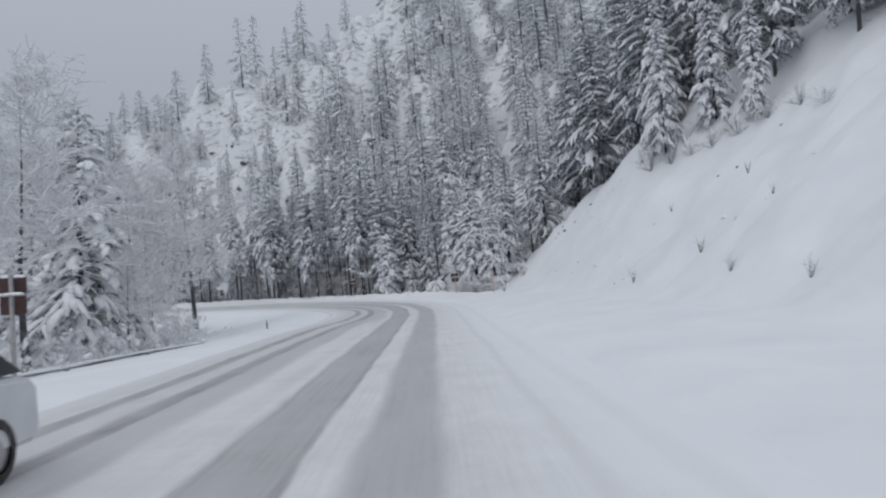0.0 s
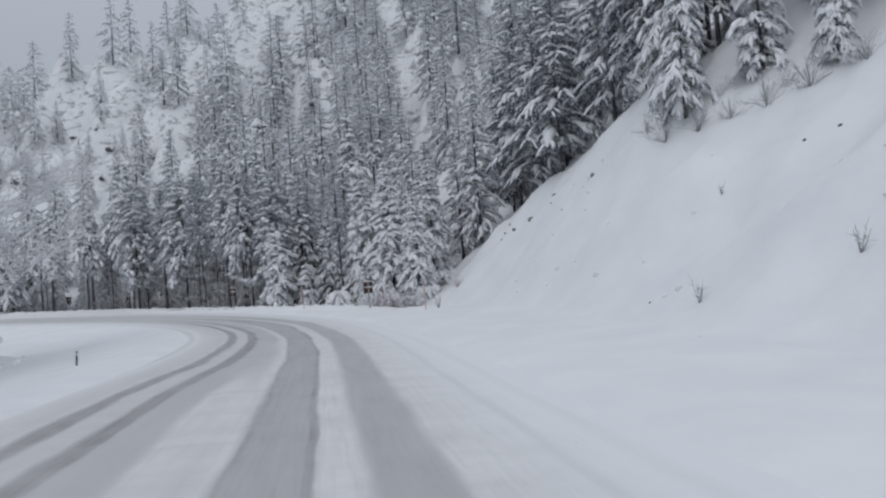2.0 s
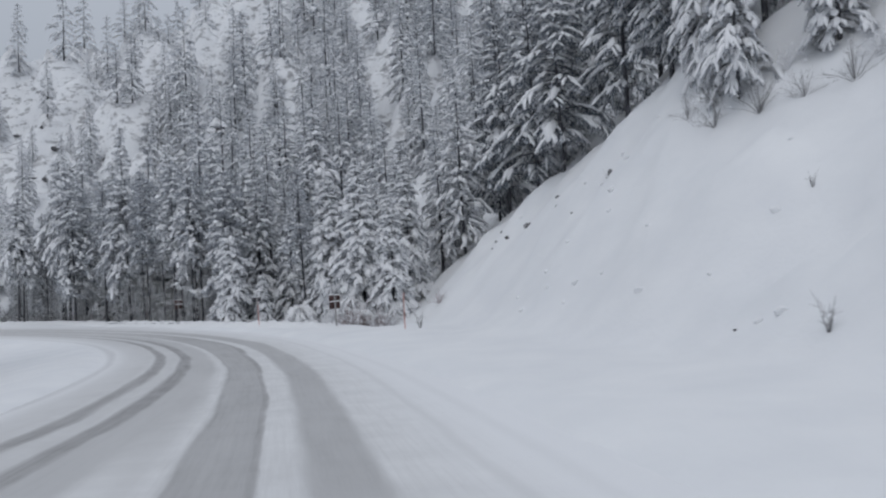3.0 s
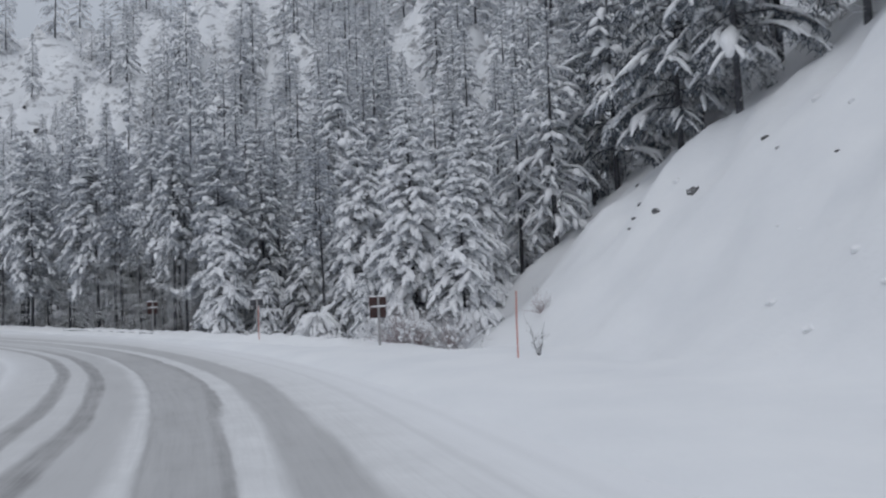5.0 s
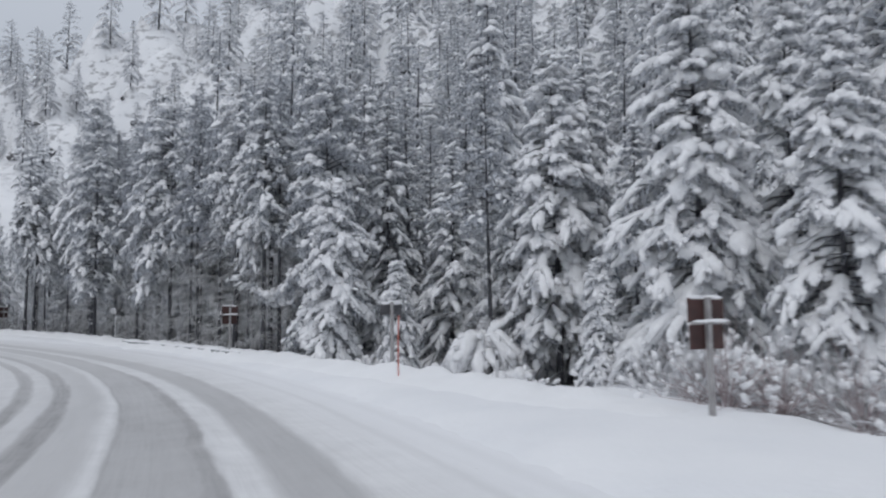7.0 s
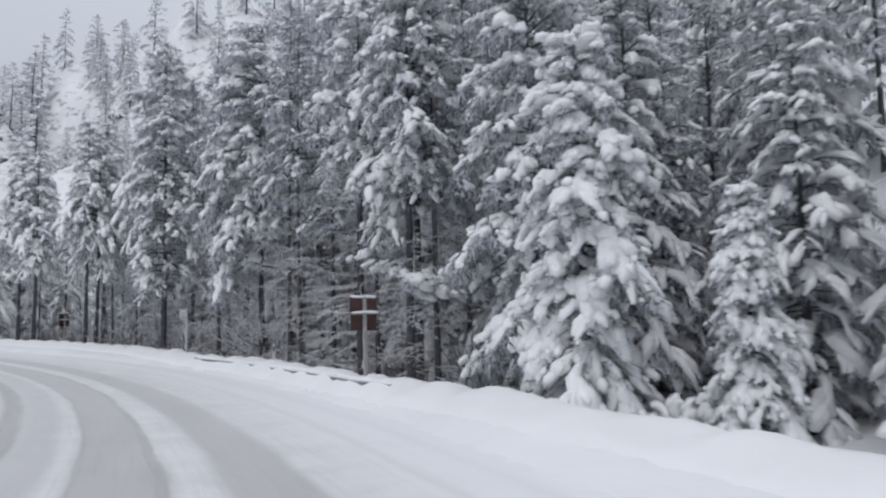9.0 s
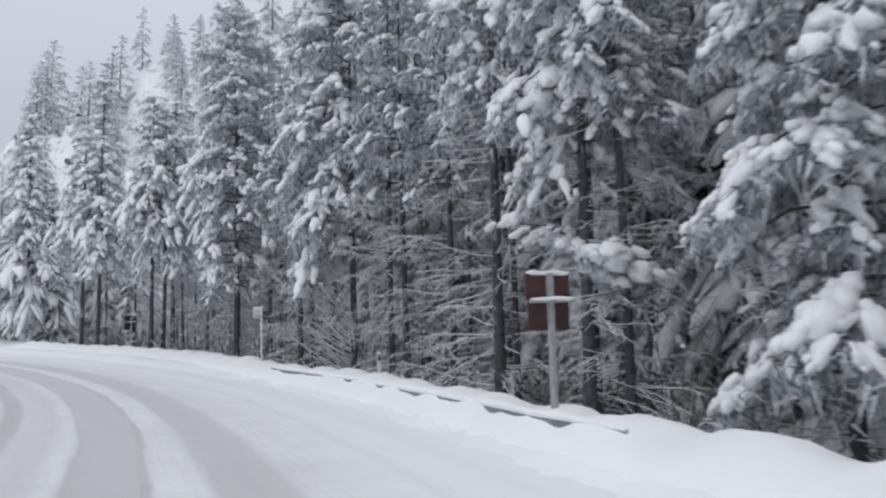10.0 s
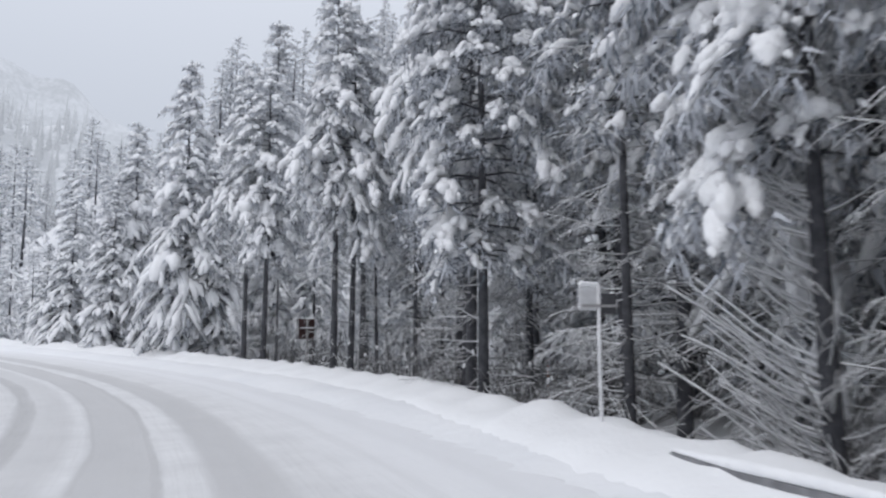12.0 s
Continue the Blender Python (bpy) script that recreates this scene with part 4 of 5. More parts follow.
# pines along the top of the cut bank
for s, lat, hgt, i in ((131.6, 19.0, 9.5, 2), (134.6, 20.4, 11, 3), (126.2, 22.4, 8, 1), (129.4, 21.6, 10, 0)):
    x, y = spot(s, lat)
    taken.append((x, y))
    stand(full[i], x, y, hgt / 14.0, rng.uniform(0, 6.28), 0.2, 0.85)
for s, lat, hgt in ((137, 21.5, 14), (128, 25, 12), (140, 23, 15), (124, 28, 13), (118, 32, 14), (144, 23.5, 15), (135, 24, 15), (130, 25, 16), (122, 30, 15), (113, 35, 14), (148, 22, 15), (152, 23, 16),
                    (150, 27, 17), (146, 28, 17), (140, 28, 17), (108, 38, 14), (126, 29, 17), (134, 31, 17), (155, 28, 17), (158, 25, 16), (117, 37, 16), (161.5, 27, 13), (163, 29, 14)):
    x, y = spot(s, lat)
    taken.append((x, y))
    stand(dark[int(s) % 3], x, y, hgt / 15.0, rng.uniform(0, 6.28), 0.2)

# ---- leafless frosted trees and bushes ----


def bare_tree(name, label, seed, h, spread, levels, frost, cluster=5):
    rng = np.random.default_rng(seed)
    root = new(name)
    tagged(root, label, "tree", "roadside leafless trees")
    trunk, twigs = Soup(), Soup()

    def grow(p, d, length, r, level):
        n = 3 if level < levels else 2
        pts = [p]
        for _ in range(n):
            d = d + rng.normal(size=3) * 0.16 + np.array([0, 0, 0.06 if level < 2 else -0.05])
            d = d / np.linalg.norm(d)
            pts.append(pts[-1] + d * length / n)
        twigs.tube(pts, np.linspace(r, r * 0.6, n + 1), 3)
        if level >= levels:
            return
        for _ in range(cluster):
            t = rng.uniform(0.2, 1.0)
            q = np.array([np.interp(t * n, range(n + 1), [w[i] for w in pts]) for i in range(3)])
            a = rng.uniform(0, 6.28)
            nd = d * 0.7 + np.array([math.cos(a), math.sin(a), rng.uniform(-0.2, 0.5)]) * spread
            grow(q, nd / np.linalg.norm(nd), length * rng.uniform(0.35, 0.6), max(0.024, r * 0.5), level + 1)

    pts = [np.array([0.10 * math.sin(k), 0.08 * math.cos(2 * k), -0.3 + h * 0.86 * k / 5]) for k in range(6)]
    trunk.tube(pts, [0.02 + h * 0.014, 0.12, 0.08, 0.05, 0.03, 0.015], 8)
    for k in range(26):
        t = 0.2 + 0.8 * (k + rng.random()) / 26
        q = np.array([np.interp(t * 5, range(6), [w[i] for w in pts]) for i in range(3)])
        a = k * 2.4 + rng.normal() * 0.3
        d = np.array([math.cos(a), math.sin(a), rng.uniform(0.1, 0.6) + 0.7 * t])
        grow(q, d / np.linalg.norm(d), h * rng.uniform(0.26, 0.4) * (1.15 - 0.6 * t), 0.034, 1)
    part("trunk", trunk.mesh("trunk", BARK), root)
    part("twig_crown", twigs.mesh("twig_crown", frost, False), root, "fine twigs rimed with frost")["kind"] = "stuff"
    return root


frosty = [bare_tree("frosted_tree", "leafless tree with frost-whitened twigs beside the road", 201 + i, 12.0, 0.8, 3, FROST, 8) for i in range(3)]
for s, lat, hgt in ((154, -16.2, 18.5), (111, -14.9, 13.5), (139, -19, 15), (140, -23, 17), (150, -23, 16), (146, -19, 14), (132, -22, 15), (160, -22, 15), (108, -17, 12), (122, -15, 6), (128, -15.5, 5.5), (170, -26, 14), (165, -31, 15), (152, -29, 15)):
    x, y = spot(s, lat)
    stand(frosty[int(s) % 3], x, y, hgt / 12.0, rng.uniform(0, 6.28))
for s, lat, hgt, w in ((122.2, -17.3, 13.8, 1.25), (112, -24, 13, 1.35), (127, -22, 11, 1.3)):
    x, y = spot(s, lat)
    stand(full[int(s) % 4], x, y, hgt / 14.0, rng.uniform(0, 6.28), wide=w)
for s, lat, hgt in ((120, -30, 12), (145, -36, 14), (175, -38, 13), (160, -42, 13), (130, -40, 14)):
    x, y = spot(s, lat)
    stand(mid[int(s) % 4], x, y, hgt / 15.0, rng.uniform(0, 6.28), wide=1.25)


def bush(name, label, seed, r, stems, twig, snowy, pad=0.16, up=1.0, spread=1.1):
    """A roadside bush: arching stems with side twigs, and snow on them."""
    rng = np.random.default_rng(seed)
    root = new(name)
    tagged(root, label, "bush", "roadside bushes")
    st, sn = Soup(), Soup()
    cen, axs = [], []
    for _ in range(stems):
        a, tilt, L = rng.uniform(0, 6.28), rng.uniform(0.05, spread), r * rng.uniform(0.6, 1.2)
        d = np.array([math.cos(a) * math.sin(tilt), math.sin(a) * math.sin(tilt), math.cos(tilt) * up])
        p = [np.array([0, 0, -0.15]) + d * L * t + np.array([0, 0, -0.35 * L * t * t * math.sin(tilt)]) for t in (0, 0.4, 0.75, 1.0)]
        st.tube(p, [0.014, 0.011, 0.008, 0.004], 3)
        for _k in range(4):
            t = rng.uniform(0.35, 1.0)
            q = p[0] + (p[-1] - p[0]) * t
            e = d + rng.normal(size=3) * 0.7
            e = e / np.linalg.norm(e) * L * rng.uniform(0.15, 0.4)
            st.tube([q, q + e * 0.5, q + e], [0.007, 0.005, 0.003], 3)
            if rng.random() < snowy:
                cen.append(q + e * rng.uniform(0.3, 1))
                axs.append(e)
    if cen:
        m = len(cen)
        pv, pf = PAD_HI
        warp = np.broadcast_to(pv, (m, *pv.shape)) * (1 + rng.normal(size=(m, len(pv), 1)) * 0.2)
        sz = pad * rng.uniform(0.6, 1.5, m)
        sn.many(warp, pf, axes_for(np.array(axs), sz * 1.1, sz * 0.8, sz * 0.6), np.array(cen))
    part("stem_tuft", st.mesh("stem_tuft", twig, False), root)["kind"] = "stuff"
    if sn.v:
        part("snow_load", sn.mesh("snow_load", PAD), root, "white snow lying on the twigs")["kind"] = "stuff"
    return root


red = bush("reddish_bush", "reddish leafless bush with frosted twigs", 301, 1.6, 34, RED_TWIG, 0.35, 0.08)
grey = bush("grey_bush", "leafless grey bush dusted with snow", 302, 1.5, 48, FROST, 0.35, 0.065)
weed = bush("dry_weed", "dry dark weed stalks poking through snow", 303, 0.9, 9, TWIG, 0.15, 0.05, 1.3, 0.45)
for s, lat, k in ((151.9, 14.8, 0.6), (155.2, 9.9, 1.0), (156.6, 10.8, 1.1), (154.6, 10.6, 0.9), (153.8, 11.6, 1.0)):
    stand(red, *spot(s, lat), k, rng.uniform(0, 6.28))
for s, lat, k in ((156.5, 10.2, 1.2), (158.0, 10.4, 1.1), (157.4, 11.4, 1.1), (155.4, 10.8, 1.0), (154.4, 11.7, 1.1), (155.4, 12.6, 1.4), (153.6, 12.2, 1.1), (156.4, 11.4, 1.4), (112, -14, 1.6), (117, -14.2, 1.8), (107, -13.8, 1.6), (122, -14.6, 1.8), (126, -14, 1.5), (133, -15, 1.8), (140, -16, 1.7), (148, -16.5, 1.6), (130.4, 20.2, 0.8), (127.6, 21.2, 0.9), (125, 22.4, 0.9), (121, 23.6, 0.9), (191, 8.6, 0.9), (199, 8.8, 1.0), (204, 8.9, 0.9)):
    stand(grey, *spot(s, lat), k, rng.uniform(0, 6.28))
for s, lat, k in ((121, 12.3, 0.8), (116, 14.2, 0.8), (145.5, 10.4, 1.0), (113, 16.5, 0.5), (110, 13.2, 0.7), (126, 16.5, 0.5), (118, 17.6, 0.6), (104, 13.4, 0.7), (138, 17.2, 0.5)):
    stand(weed, *spot(s, lat), k, rng.uniform(0, 6.28))
mound = bush("buried_bush", "low bush bent under a thick dome of snow", 304, 1.3, 110, TWIG, 1.0, 0.13, 0.8)
thicket = bush("undergrowth", "dark leafless undergrowth at the forest edge", 305, 1.9, 24, TWIG, 0.25, 0.045)
for i in range(75):
    s, lat = rng.uniform(176, 250), rng.uniform(2.4, 9.0)
    lat += float(np.interp(s, *zip(*SHOULDER)))
    stand(thicket, *spot(s, lat), rng.uniform(0.8, 1.7), rng.uniform(0, 6.28))


def snow_dome(name, label, seed, r, h, boughs):
    """A shrub bowed to the ground all round by its snow: arching stems, each with a thick roll of snow."""
    rng = np.random.default_rng(seed)
    root = new(name)
    tagged(root, label, "bush", "roadside bushes")
    stems, snow = Soup(), Soup()
    paths, w = [], []
    for i in range(boughs):
        a, reach, top = rng.uniform(0, 6.28), r * rng.uniform(0.55, 1.05), h * rng.uniform(0.7, 1.0)
        d = np.array([math.cos(a), math.sin(a), 0])
        arc = lambda t: d * reach * t + np.array([0, 0, top * (1 - (1.0 - t) ** 2 * 0.25) * (1 - 0.85 * max(0.0, t - 0.25) ** 1.6)])
        stems.tube([[0, 0, -0.4], [0, 0, top * 0.5], arc(0.2), arc(0.6), arc(1.0)], [0.03, 0.025, 0.018, 0.012, 0.006], 4)
        paths.append([arc(t) + rng.normal(size=3) * 0.03 for t in np.linspace(0.08, 1.02, 6)])
        w.append(r * rng.uniform(0.09, 0.15))
        for _ in range(3):
            t, e = rng.uniform(0.4, 0.95), rng.normal(size=3) * [0.2, 0.2, 0.05] * r
            stems.tube([arc(t), arc(t) + e * 0.5, arc(t) + e - [0, 0, 0.2 * r]], [0.008, 0.006, 0.003], 3)
    p, w = np.array(paths), np.array(w)
    prof = np.array(ROUND[6])[None] * np.clip(1 + rng.normal(size=(len(p), 6)) * 0.18, 0.6, 1.4)
    plumes(snow, p, w[:, None] * prof, w[:, None] * prof * 0.85, 7, rng)
    pv, pf = PAD_HI
    for _ in range(4):
        sz = w * rng.uniform(0.6, 1.15, len(p))
        c = p[np.arange(len(p)), rng.integers(0, 6, len(p))] + rng.normal(size=(len(p), 3)) * (w * 0.6)[:, None] * [1, 1, 0.4]
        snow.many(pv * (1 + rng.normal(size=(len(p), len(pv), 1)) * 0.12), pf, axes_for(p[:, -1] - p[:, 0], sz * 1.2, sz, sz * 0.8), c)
    part("stem_tuft", stems.mesh("stem_tuft", TWIG, False), root)["kind"] = "stuff"
    part("snow_load", snow.mesh("snow_load", PAD), root, "thick rolls of white snow")["kind"] = "stuff"
    return root


dome = snow_dome("buried_bush", "broad bush bent under a thick dome of snow", 306, 1.5, 2.4, 46)
stand(dome, *spot(167.8, 11.6), 1.12, 0.6)
stand(dome, *spot(165.3, 10.9), 0.62, 2.1)
stand(dome, *spot(155.6, 11.2), 0.5, 4.0)
for s, lat, k in ((163.2, 10.2, 0.9), (160.8, 11.6, 0.9), (172, 9.0, 0.9)):
    stand(mound, *spot(s, lat), k, rng.uniform(0, 6.28))
for s, lat, k in ((131.8, 17.9, 0.75), (132.6, 18.6, 0.8), (130.4, 18.7, 0.8), (129.2, 19.6, 0.6), (127.8, 20.3, 0.8), (126.4, 21.3, 0.8), (124.4, 22.2, 0.6), (133.4, 18.0, 0.6), (122.6, 23.2, 0.7)):
    stand(thicket, *spot(s, lat), k, rng.uniform(0, 6.28))

# ---- rocks showing through the snow ----


def rock(name, label, seed, size, category="rock"):
    rng = np.random.default_rng(seed)
    bm = bmesh.new()
    bmesh.ops.create_icosphere(bm, subdivisions=2, radius=1)
    k = rng.normal(size=(6, 3))
    for v in bm.verts:
        f = 1 + 0.27 * sum(math.sin(3 * v.co.dot(Vector(w)) + i) for i, w in enumerate(k)) / 2
        v.co = Vector((v.co.x * size[0], v.co.y * size[1], v.co.z * size[2])) * f
    me = bpy.data.meshes.new(name)
    bm.to_mesh(me)
    bm.free()
    me.materials.append(SNOW if name == "snow_clump" else ROCK if name == "dirt_clod" else CRAG if name == "outcrop" else STONE)
    return tagged(new(name, me), label, category, "rocks in the snow")


def crag_material(name, low):
    m, n, l, b = mat(name, 0.9)
    geo = n.new("ShaderNodeNewGeometry")
    up = n.new("ShaderNodeSeparateXYZ")
    l.new(geo.outputs["Normal"], up.inputs[0])
    k = mathn(n, l, "ADD", mathn(n, l, "MULTIPLY", up.outputs[2], 0.6), mathn(n, l, "MULTIPLY", noise_tex(n, l, 1.2, 5, 0.6, geo.outputs["Position"]), 0.5))
    lie = ramp(n, l, k, [(low, (0, 0, 0)), (low + 0.1, (1, 1, 1))])
    stone = ramp(n, l, noise_tex(n, l, 1.5, 5, 0.7, geo.outputs["Position"]), [(0.3, (0.06, 0.06, 0.066)), (0.7, (0.19, 0.187, 0.19))])
    l.new(mixc(n, l, lie, stone, (0.82, 0.825, 0.84)), b.inputs["Base Color"])
    bump(n, l, b, noise_tex(n, l, 4, 4, 0.65, geo.outputs["Position"]), 0.8, 0.1)
    return m


CRAG = crag_material("snowy_crag", 0.5)
STONE = crag_material("bare_stone", 0.64)
stones = [rock("rock", "dark angular rock poking out of the snow slope", 401 + i, (0.42, 0.3, 0.28)) for i in range(3)]
for i, (s, lat, k) in enumerate(((148.65, 17.95, 0.6), (150.1, 18.5, 0.4), (149.5, 17.4, 0.3), (155.0, 23.3, 0.5), (147.45, 18.65, 0.95), (139.1, 18.2, 0.35), (144.2, 18.5, 0.4), (149.7, 17.8, 0.3), (138.9, 18.1, 0.5), (142.9, 17.5, 0.22), (140.3, 16.7, 0.2), (123.6, 18.5, 0.2), (124.0, 12.1, 0.2), (116.6, 9.9, 0.22), (122.6, 19.2, 0.25), (122.9, 22.1, 0.3))):
    stand(stones[i % 3], *spot(s, lat), k, rng.uniform(0, 6.28), 0.14 * k)
crag = [rock("outcrop", "dark rock outcrop breaking the snowy mountainside", 411 + i, (2.2, 1.4, 1.1)) for i in range(3)]
count = 0
for _try in range(4000):
    if count >= 75:
        break
    x, y = rng.uniform(-120, -20), rng.uniform(110, 220)
    z = h_at(x, y)
    if z < 22 or z > 42:
        continue
    size = rng.uniform(0.25, 0.75)
    stand(crag[count % 3], x, y, size, rng.uniform(0, 6.28), 0.85 * size)
    count += 1
lump = rock("snow_clump", "small rounded clump of snow rolled down the bank", 431, (0.16, 0.13, 0.1), "snow clump")
for i in range(34):
    s, lat = rng.uniform(112, 152), rng.uniform(11.6, 19.5)
    stand(lump, *spot(s, lat), rng.uniform(0.5, 1.5), rng.uniform(0, 6.28), 0.02)
clod = rock("dirt_clod", "small dark clod of frozen dirt on the road", 421, (0.05, 0.04, 0.03), "clod")
for s, lat in ((110, -1.4), (113, -1.7), (104, 0.1), (118.5, -1.2), (126, -0.1), (134, 0.4), (150, -0.3), (175, -0.2), (189, -0.25), (196, -0.3), (108, -2.9), (99, 0.4)):
    stand(clod, *spot(s, lat), rng.uniform(0.6, 1.4), rng.uniform(0, 6.28), -0.055)

# ---- signs, stakes and marker posts ----


def facing(s):
    """The turn of a sign whose back faces the drivers of this lane."""
    return float(np.interp(s, S, HEAD))


def put(root, s, lat, turn=0.0, sink=0.0):
    x, y = spot(s, lat)
    root.matrix_basis = Matrix.Translation((x, y, h_at(x, y) - sink)) @ downhill(x, y) @ pose(0, 0, 0, 0, 0, math.degrees(facing(s)) + turn)
    return root


def tube_mesh(name, pts, radii, material, sides=10):
    k = Soup()
    k.tube(pts, radii, sides)
    n = len(pts)
    k.f.append([(n - 1) * sides + j for j in range(sides)])
    return k.mesh(name, material)


def snow_cap(name, lo, hi, seed):
    """A rounded strip of snow along the top of something."""
    rng = np.random.default_rng(seed)
    k = Soup()
    n = 9
    pts = [np.array([lo[0] + (hi[0] - lo[0]) * i / (n - 1), (lo[1] + hi[1]) / 2, lo[2] + rng.uniform(-0.008, 0.012)]) for i in range(n)]
    k.tube(pts, [0.01] + [(hi[1] - lo[1]) / 2 * rng.uniform(0.8, 1.15) for _ in range(n - 2)] + [0.01], 8)
    return k.mesh(name, PAD)


def brown_sign(post_h, w, hh, z0):
    """The back of a brown road sign on a wooden post, in two boards with snow on the braces."""
    root = new("road_sign")
    tagged(root, "back of a brown road sign on a grey wooden post", "sign", "road signs")
    part("post", bevel_box("post", (-0.038, -0.06, -0.5), (0.038, 0.04, post_h), GREY_POST, 0.008), root)
    mid_ = z0 + hh * 0.5
    part("board", bevel_box("board", (-w / 2, 0.045, mid_ + 0.015), (w / 2, 0.065, z0 + hh), BROWN, 0.004), root)
    part("board", bevel_box("board", (-w / 2 + 0.02, 0.045, z0), (w / 2 - 0.02, 0.065, mid_ - 0.015), BROWN, 0.004), root)
    part("brace", bevel_box("brace", (-w / 2 - 0.02, -0.09, mid_ - 0.02), (w / 2 + 0.02, -0.062, mid_ + 0.03), GREY_POST, 0.004), root)
    part("snow_cap", snow_cap("snow_cap", (-w / 2, 0.02, z0 + hh), (w / 2, 0.09, z0 + hh), 5), root, "strip of snow on the top edge")
    part("snow_cap", snow_cap("snow_cap", (-w / 2, -0.11, mid_ + 0.035), (w / 2, -0.05, mid_ + 0.035), 6), root, "strip of snow on the brace")
    return root


put(brown_sign(2.25, 0.74, 0.85, 1.4), 179, 5.62)
put(brown_sign(1.98, 0.74, 0.88, 1.1), 154, 8.5)
put(brown_sign(3.1, 0.8, 0.95, 2.25), 219.6, 10.0)
put(brown_sign(2.75, 0.66, 0.9, 1.8), 98.2, -8.45)


def marker_sign():
    root = new("marker_sign")
    tagged(root, "snow-plastered white marker sign on a thin post", "sign", "road signs")
    part("post", tube_mesh("post", [(0, 0, -0.4), (0, 0, 0.9), (0, 0, 2.2)], [0.03, 0.03, 0.028], WHITE_POST), root)
    part("panel", bevel_box("panel", (-0.30, 0.03, 1.83), (0.0, 0.05, 2.17), WHITE_POST, 0.006), root, "white panel plastered with snow")
    part("panel", bevel_box("panel", (0.06, 0.03, 1.78), (0.32, 0.06, 2.07), DARK_BOX, 0.006), root, "dark panel seen from behind")
    part("bracket", bevel_box("bracket", (-0.28, -0.035, 1.87), (0.3, -0.01, 1.91), GREY_POST, 0.004), root)
    part("snow_cap", snow_cap("snow_cap", (-0.3, 0.0, 2.19), (0.05, 0.09, 2.19), 8), root, "snow on the top edge")
    return root


put(marker_sign(), 196, 5.8)


def box_sign():
    root = new("small_sign")
    tagged(root, "small dark sign on a pale square post", "sign", "road signs")
    part("post", bevel_box("post", (-0.045, -0.045, -1.4), (0.045, 0.045, 1.6), GREY_POST, 0.006), root)
    part("panel", bevel_box("panel", (-0.36, 0.048, 1.2), (0.36, 0.07, 1.55), DARK_BOX, 0.005), root, "dark panel seen from behind")
    part("snow_cap", snow_cap("snow_cap", (-0.36, 0.0, 1.57), (0.36, 0.11, 1.57), 9), root, "snow on the top edge")
    return root


put(box_sign(), 165.6, 7.0, 0, -0.55)


def stake(h):
    root = new("snow_stake")
    tagged(root, "thin orange snow stake beside the road", "stake", "snow stakes")
    part("pole", tube_mesh("pole", [(0, 0, -0.4), (0, 0, h * 0.6), (0.02, 0, h)], [0.022, 0.02, 0.018], ORANGE), root)
    part("cap", tube_mesh("cap", [(0.02, 0, h), (0.02, 0, h + 0.03), (0.02, 0, h + 0.045)], [0.024, 0.024, 0.012], ORANGE), root)
    return root


put(stake(1.9), 144.8, 9.25)
put(stake(1.75), 163.4, 6.3)
put(stake(1.3), 207, 12.5)


def delineator(h):
    root = new("marker_post")
    tagged(root, "short white roadside marker post in the snow", "post", "marker posts")
    part("post", bevel_box("post", (-0.045, -0.015, -0.3), (0.045, 0.015, h), WHITE_POST, 0.006), root)
    part("reflector", bevel_box("reflector", (-0.035, -0.02, h - 0.2), (0.035, -0.0155, h - 0.07), DARK_BOX, 0.001), root, "dark reflector")
    part("snow_cap", snow_cap("snow_cap", (-0.045, -0.03, h), (0.045, 0.03, h), 12), root, "cap of snow")
    return root


for s, lat, hh in ((208.5, 8.3, 0.8), (187, 5.9, 0.8), (162, 8.6, 0.9), (221, 8.3, 0.7)):
    put(delineator(hh), s, lat)


def dark_marker():
    root = new("marker_post")
    tagged(root, "thin dark roadside marker post on the inner bank", "post", "marker posts")
    part("post", tube_mesh("post", [(0, 0, -0.3), (0, 0, 0.3), (0.01, 0, 0.58)], [0.04, 0.04, 0.036], DARK_BOX), root)
    part("band", tube_mesh("band", [(0.006, 0, 0.42), (0.008, 0, 0.5)], [0.043, 0.042], WHITE_POST), root, "pale reflective band")
    return root


put(dark_marker(), 132, -9.2)

# ---- guard rails, half buried ----


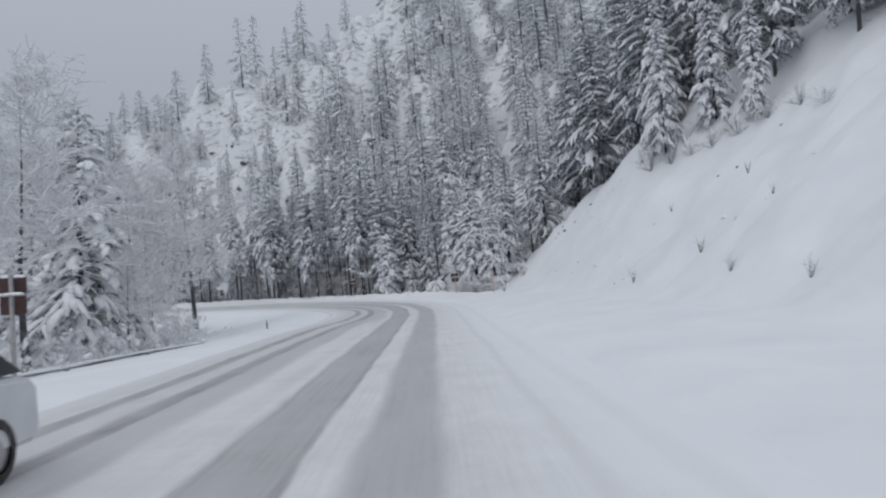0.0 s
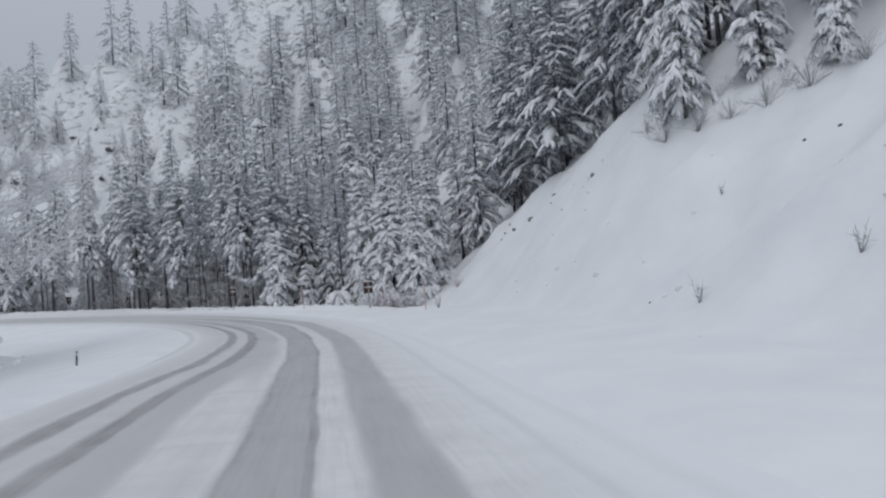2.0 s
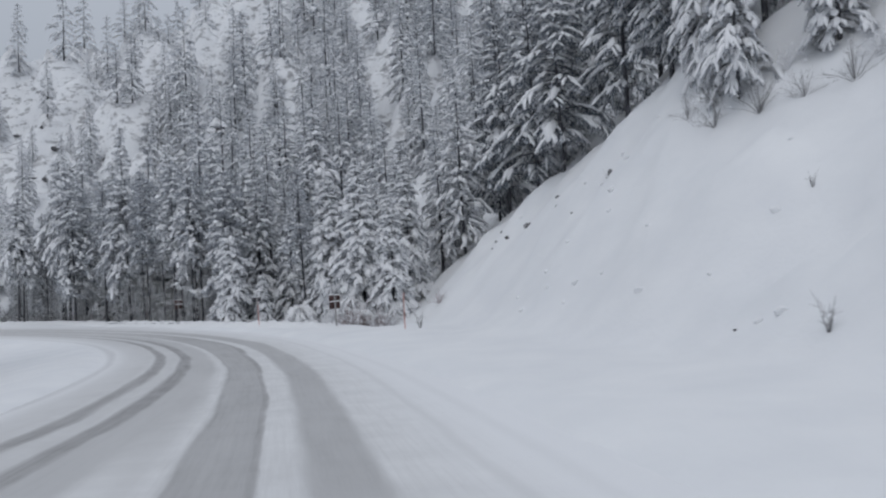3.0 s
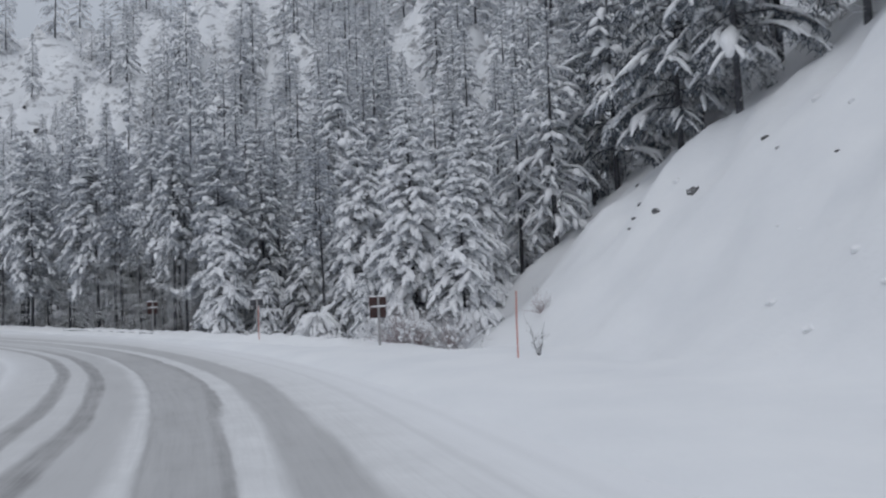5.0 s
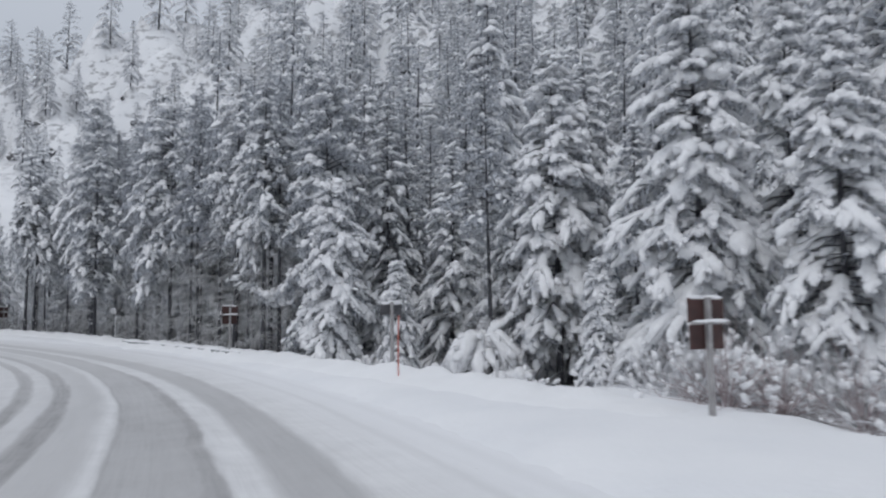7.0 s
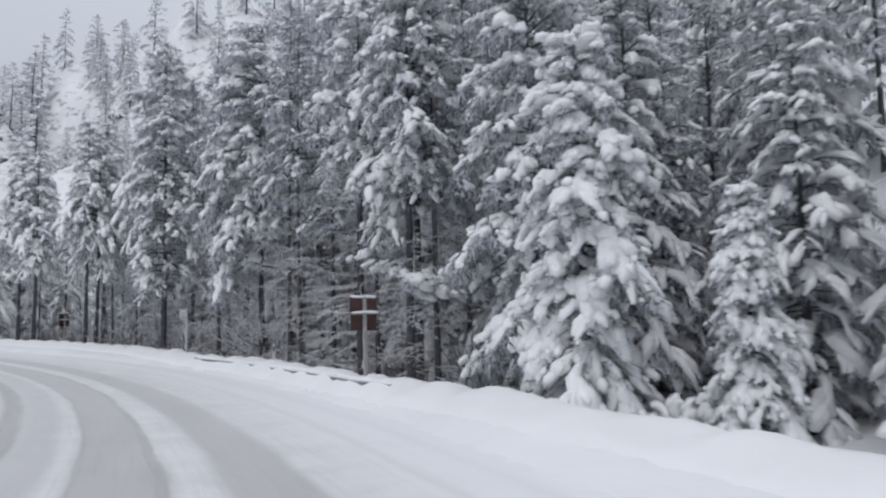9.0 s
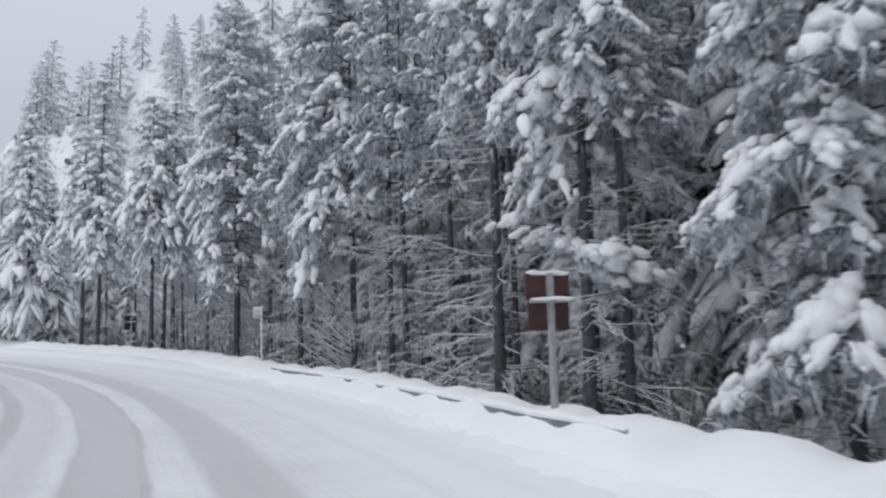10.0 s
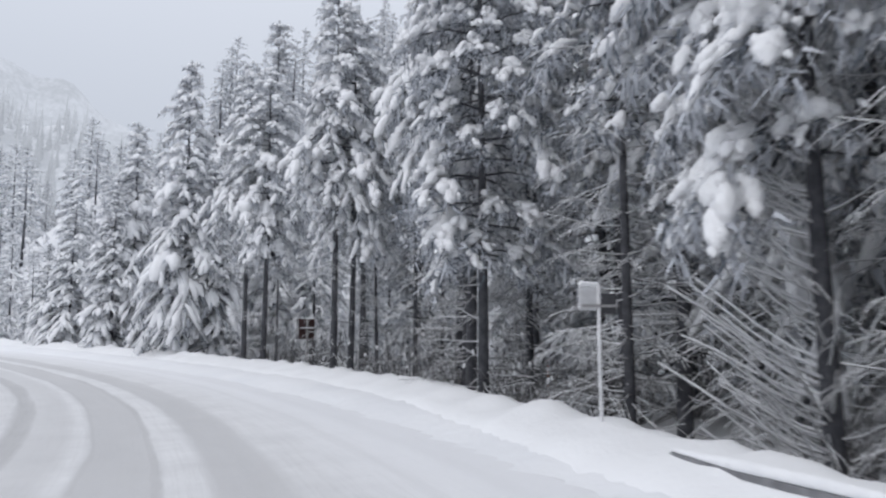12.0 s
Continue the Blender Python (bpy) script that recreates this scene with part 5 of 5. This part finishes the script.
def guard_rail(s0, s1, lat_of, top, seed):
    """A W-beam rail on posts with snow on its top."""
    rng = np.random.default_rng(seed)
    root = new("guard_rail")
    tagged(root, "half-buried steel guard rail with snow on top", "guard rail", "guard rails")
    prof = [(0.0, -0.16), (-0.045, -0.12), (-0.045, -0.06), (0.0, -0.02), (0.0, 0.02), (-0.045, 0.06), (-0.045, 0.12), (0.0, 0.16), (0.012, 0.16), (-0.033, 0.12), (-0.033, 0.06), (0.012, 0.02), (0.012, -0.02), (-0.033, -0.06), (-0.033, -0.12), (0.012, -0.16)]
    ss = np.arange(s0, s1, 1.0)
    v, f = [], []
    cap = []
    for i, s in enumerate(ss):
        lat = lat_of(s)
        for a, b in prof:
            x, y = place(s, lat + a)
            v.append((float(x), float(y), top(s) - 0.16 + b))
        x, y = place(s, lat)
        cap.append((float(x), float(y), v[-1][2] + 0.34 + rng.uniform(-0.01, 0.02)))
        if i:
            n = len(prof)
            f += [[(i - 1) * n + j, (i - 1) * n + (j + 1) % n, i * n + (j + 1) % n, i * n + j] for j in range(n)]
    part("rail", mesh("rail", v, f, RAIL, False), root)
    k = Soup()
    k.tube(cap, [0.02] + [rng.uniform(0.045, 0.075) for _ in cap[2:]] + [0.02], 7)
    part("snow_cap", k.mesh("snow_cap", PAD), root, "ridge of snow along the rail")
    for a, b, r in ((-0.01, 0.0, 0.062), (-0.03, -0.2, 0.07)):
        k = Soup()
        k.tube([(float(place(s, lat_of(s) + a)[0]), float(place(s, lat_of(s) + a)[1]), top(s) - 0.16 + b + rng.uniform(-0.012, 0.012)) for s in ss], [0.02] + [r * rng.uniform(0.8, 1.15) for _ in ss[2:]] + [0.02], 7)
        part("packed_snow", k.mesh("packed_snow", PAD), root, "snow packed into the rail's groove")
    post = bevel_box("post", (-0.06, -0.08, -1.1), (0.06, 0.08, 0.12), GREY_POST, 0.01)
    for s in ss[::4]:
        x, y = place(s, lat_of(s) + 0.1)
        p = part("post", post, root)
        p.matrix_basis = pose(float(x), float(y), top(s) - 0.16, 0, 0, math.degrees(facing(s)))
    return root


guard_rail(177, 195, lambda s: float(np.interp(s, *zip(*SHOULDER))) - 0.5, lambda s: float(road_height(np.array(s), np.array(5.4))) + 0.33, 1)
guard_rail(60, 127, lambda s: -12.0, lambda s: float(np.interp(s, [60, 105, 112, 120, 127], [-0.1, -0.45, -0.58, -0.74, -0.95])) + 0.02, 2)

# ---- the oncoming car ----


def car():
    root = new("car")
    tagged(root, "white hatchback car on the oncoming lane", "car")
    L, W2 = 4.3, 0.88
    # side outline, front at -y: y, z
    low = [(-2.15, 0.42), (-2.13, 0.60), (-2.02, 0.74), (-1.15, 0.93), (-0.95, 0.97), (0.9, 1.0), (1.95, 0.98), (2.13, 0.85), (2.15, 0.45), (2.0, 0.28), (-1.95, 0.26)]
    bm = bmesh.new()
    rows = []
    for u, inset in ((-1, 0.06), (-0.93, 0.0), (0.93, 0.0), (1, 0.06)):
        rows.append([bm.verts.new((u * W2, y * (1 - inset * 0.3), z + (-inset * 0.5 if z > 0.6 else inset * 0.5))) for y, z in low])
    for a, b in zip(rows, rows[1:]):
        for i in range(len(low)):
            j = (i + 1) % len(low)
            bm.faces.new((a[i], a[j], b[j], b[i]))
    bm.faces.new(rows[0][::-1])
    bm.faces.new(rows[-1])
    bmesh.ops.recalc_face_normals(bm, faces=bm.faces[:])
    bmesh.ops.bevel(bm, geom=[e for e in bm.edges if e.calc_length() > 0.3], offset=0.03, segments=2, affect="EDGES")
    me = bpy.data.meshes.new("body")
    bm.to_mesh(me)
    bm.free()
    me.materials.append(CARPAINT)
    part("body", me, root)
    cab = [(-1.05, 0.95), (-0.25, 1.42), (0.3, 1.50), (1.3, 1.46), (1.95, 1.02)]
    k = Soup()
    v = []
    for u in (-1, 1):
        v += [(u * (W2 - 0.06 - (z - 0.95) * 0.28), y, z) for y, z in cab]
    n = len(cab)
    k.add(v, [[i, i + 1, n + i + 1, n + i] for i in range(n - 1)] + [list(range(n))[::-1], list(range(n, 2 * n))])
    part("cabin", k.mesh("cabin", GLASS, False), root, "dark tinted windows")
    k = Soup()
    v = []
    for u in (-1, 1):
        v += [(u * (W2 - 0.2), -0.2, 1.445), (u * (W2 - 0.2), 0.3, 1.525), (u * (W2 - 0.2), 1.3, 1.485), (u * (W2 - 0.2), 1.3, 1.45), (u * (W2 - 0.2), -0.2, 1.41)]
    k.add(v, [[0, 1, 6, 5], [1, 2, 7, 6], [2, 3, 8, 7], [3, 4, 9, 8], [4, 0, 5, 9], [0, 4, 3, 2, 1], [5, 6, 7, 8, 9]])
    part("roof", k.mesh("roof", CARPAINT, False), root)
    part("bumper", bevel_box("bumper", (-0.8, -2.2, 0.3), (0.8, -2.08, 0.5), TRIM, 0.03), root)
    part("grille", bevel_box("grille", (-0.45, -2.17, 0.53), (0.45, -2.1, 0.66), TRIM, 0.02), root)
    for u in (-1, 1):
        part("headlight", bevel_box("headlight", (u * 0.66 - 0.17, -2.14, 0.60), (u * 0.66 + 0.17, -1.98, 0.74), LENS, 0.03), root)
        part("mirror", bevel_box("mirror", (u * 0.98 - 0.1, -0.75, 0.95), (u * 0.98 + 0.1, -0.62, 1.08), CARPAINT, 0.03), root)
        for y in (-1.32, 1.32):
            t = Soup()
            ang = np.linspace(0, 6.283, 25)[:-1]
            prof = [(-0.1, 0.21), (-0.1, 0.29), (-0.07, 0.32), (0.07, 0.32), (0.1, 0.29), (0.1, 0.21)]
            v = [(u * 0.8 + a, y + math.cos(w) * r, 0.32 + math.sin(w) * r) for w in ang for a, r in prof]
            t.add(v, [[i * 6 + j, i * 6 + j + 1, ((i + 1) % 24) * 6 + j + 1, ((i + 1) % 24) * 6 + j] for i in range(24) for j in range(5)])
            wheel = part("wheel", t.mesh("wheel", RUBBER), root)
            d = Soup()
            v = [(u * 0.8 + u * 0.07, y + math.cos(w) * 0.21, 0.32 + math.sin(w) * 0.21) for w in ang] + [(u * 0.8 + u * 0.09, y, 0.32)]
            d.add(v, [[i, (i + 1) % 24, 24] for i in range(24)])
            part("rim", d.mesh("rim", RIM), wheel)
    return root


x, y = spot(86.0, -3.6)
car().matrix_basis = pose(x, y, float(road_surface(np.array(86.0), np.array(-3.6), np.array(x), np.array(y))), 0, 0, math.degrees(facing(86.0)))
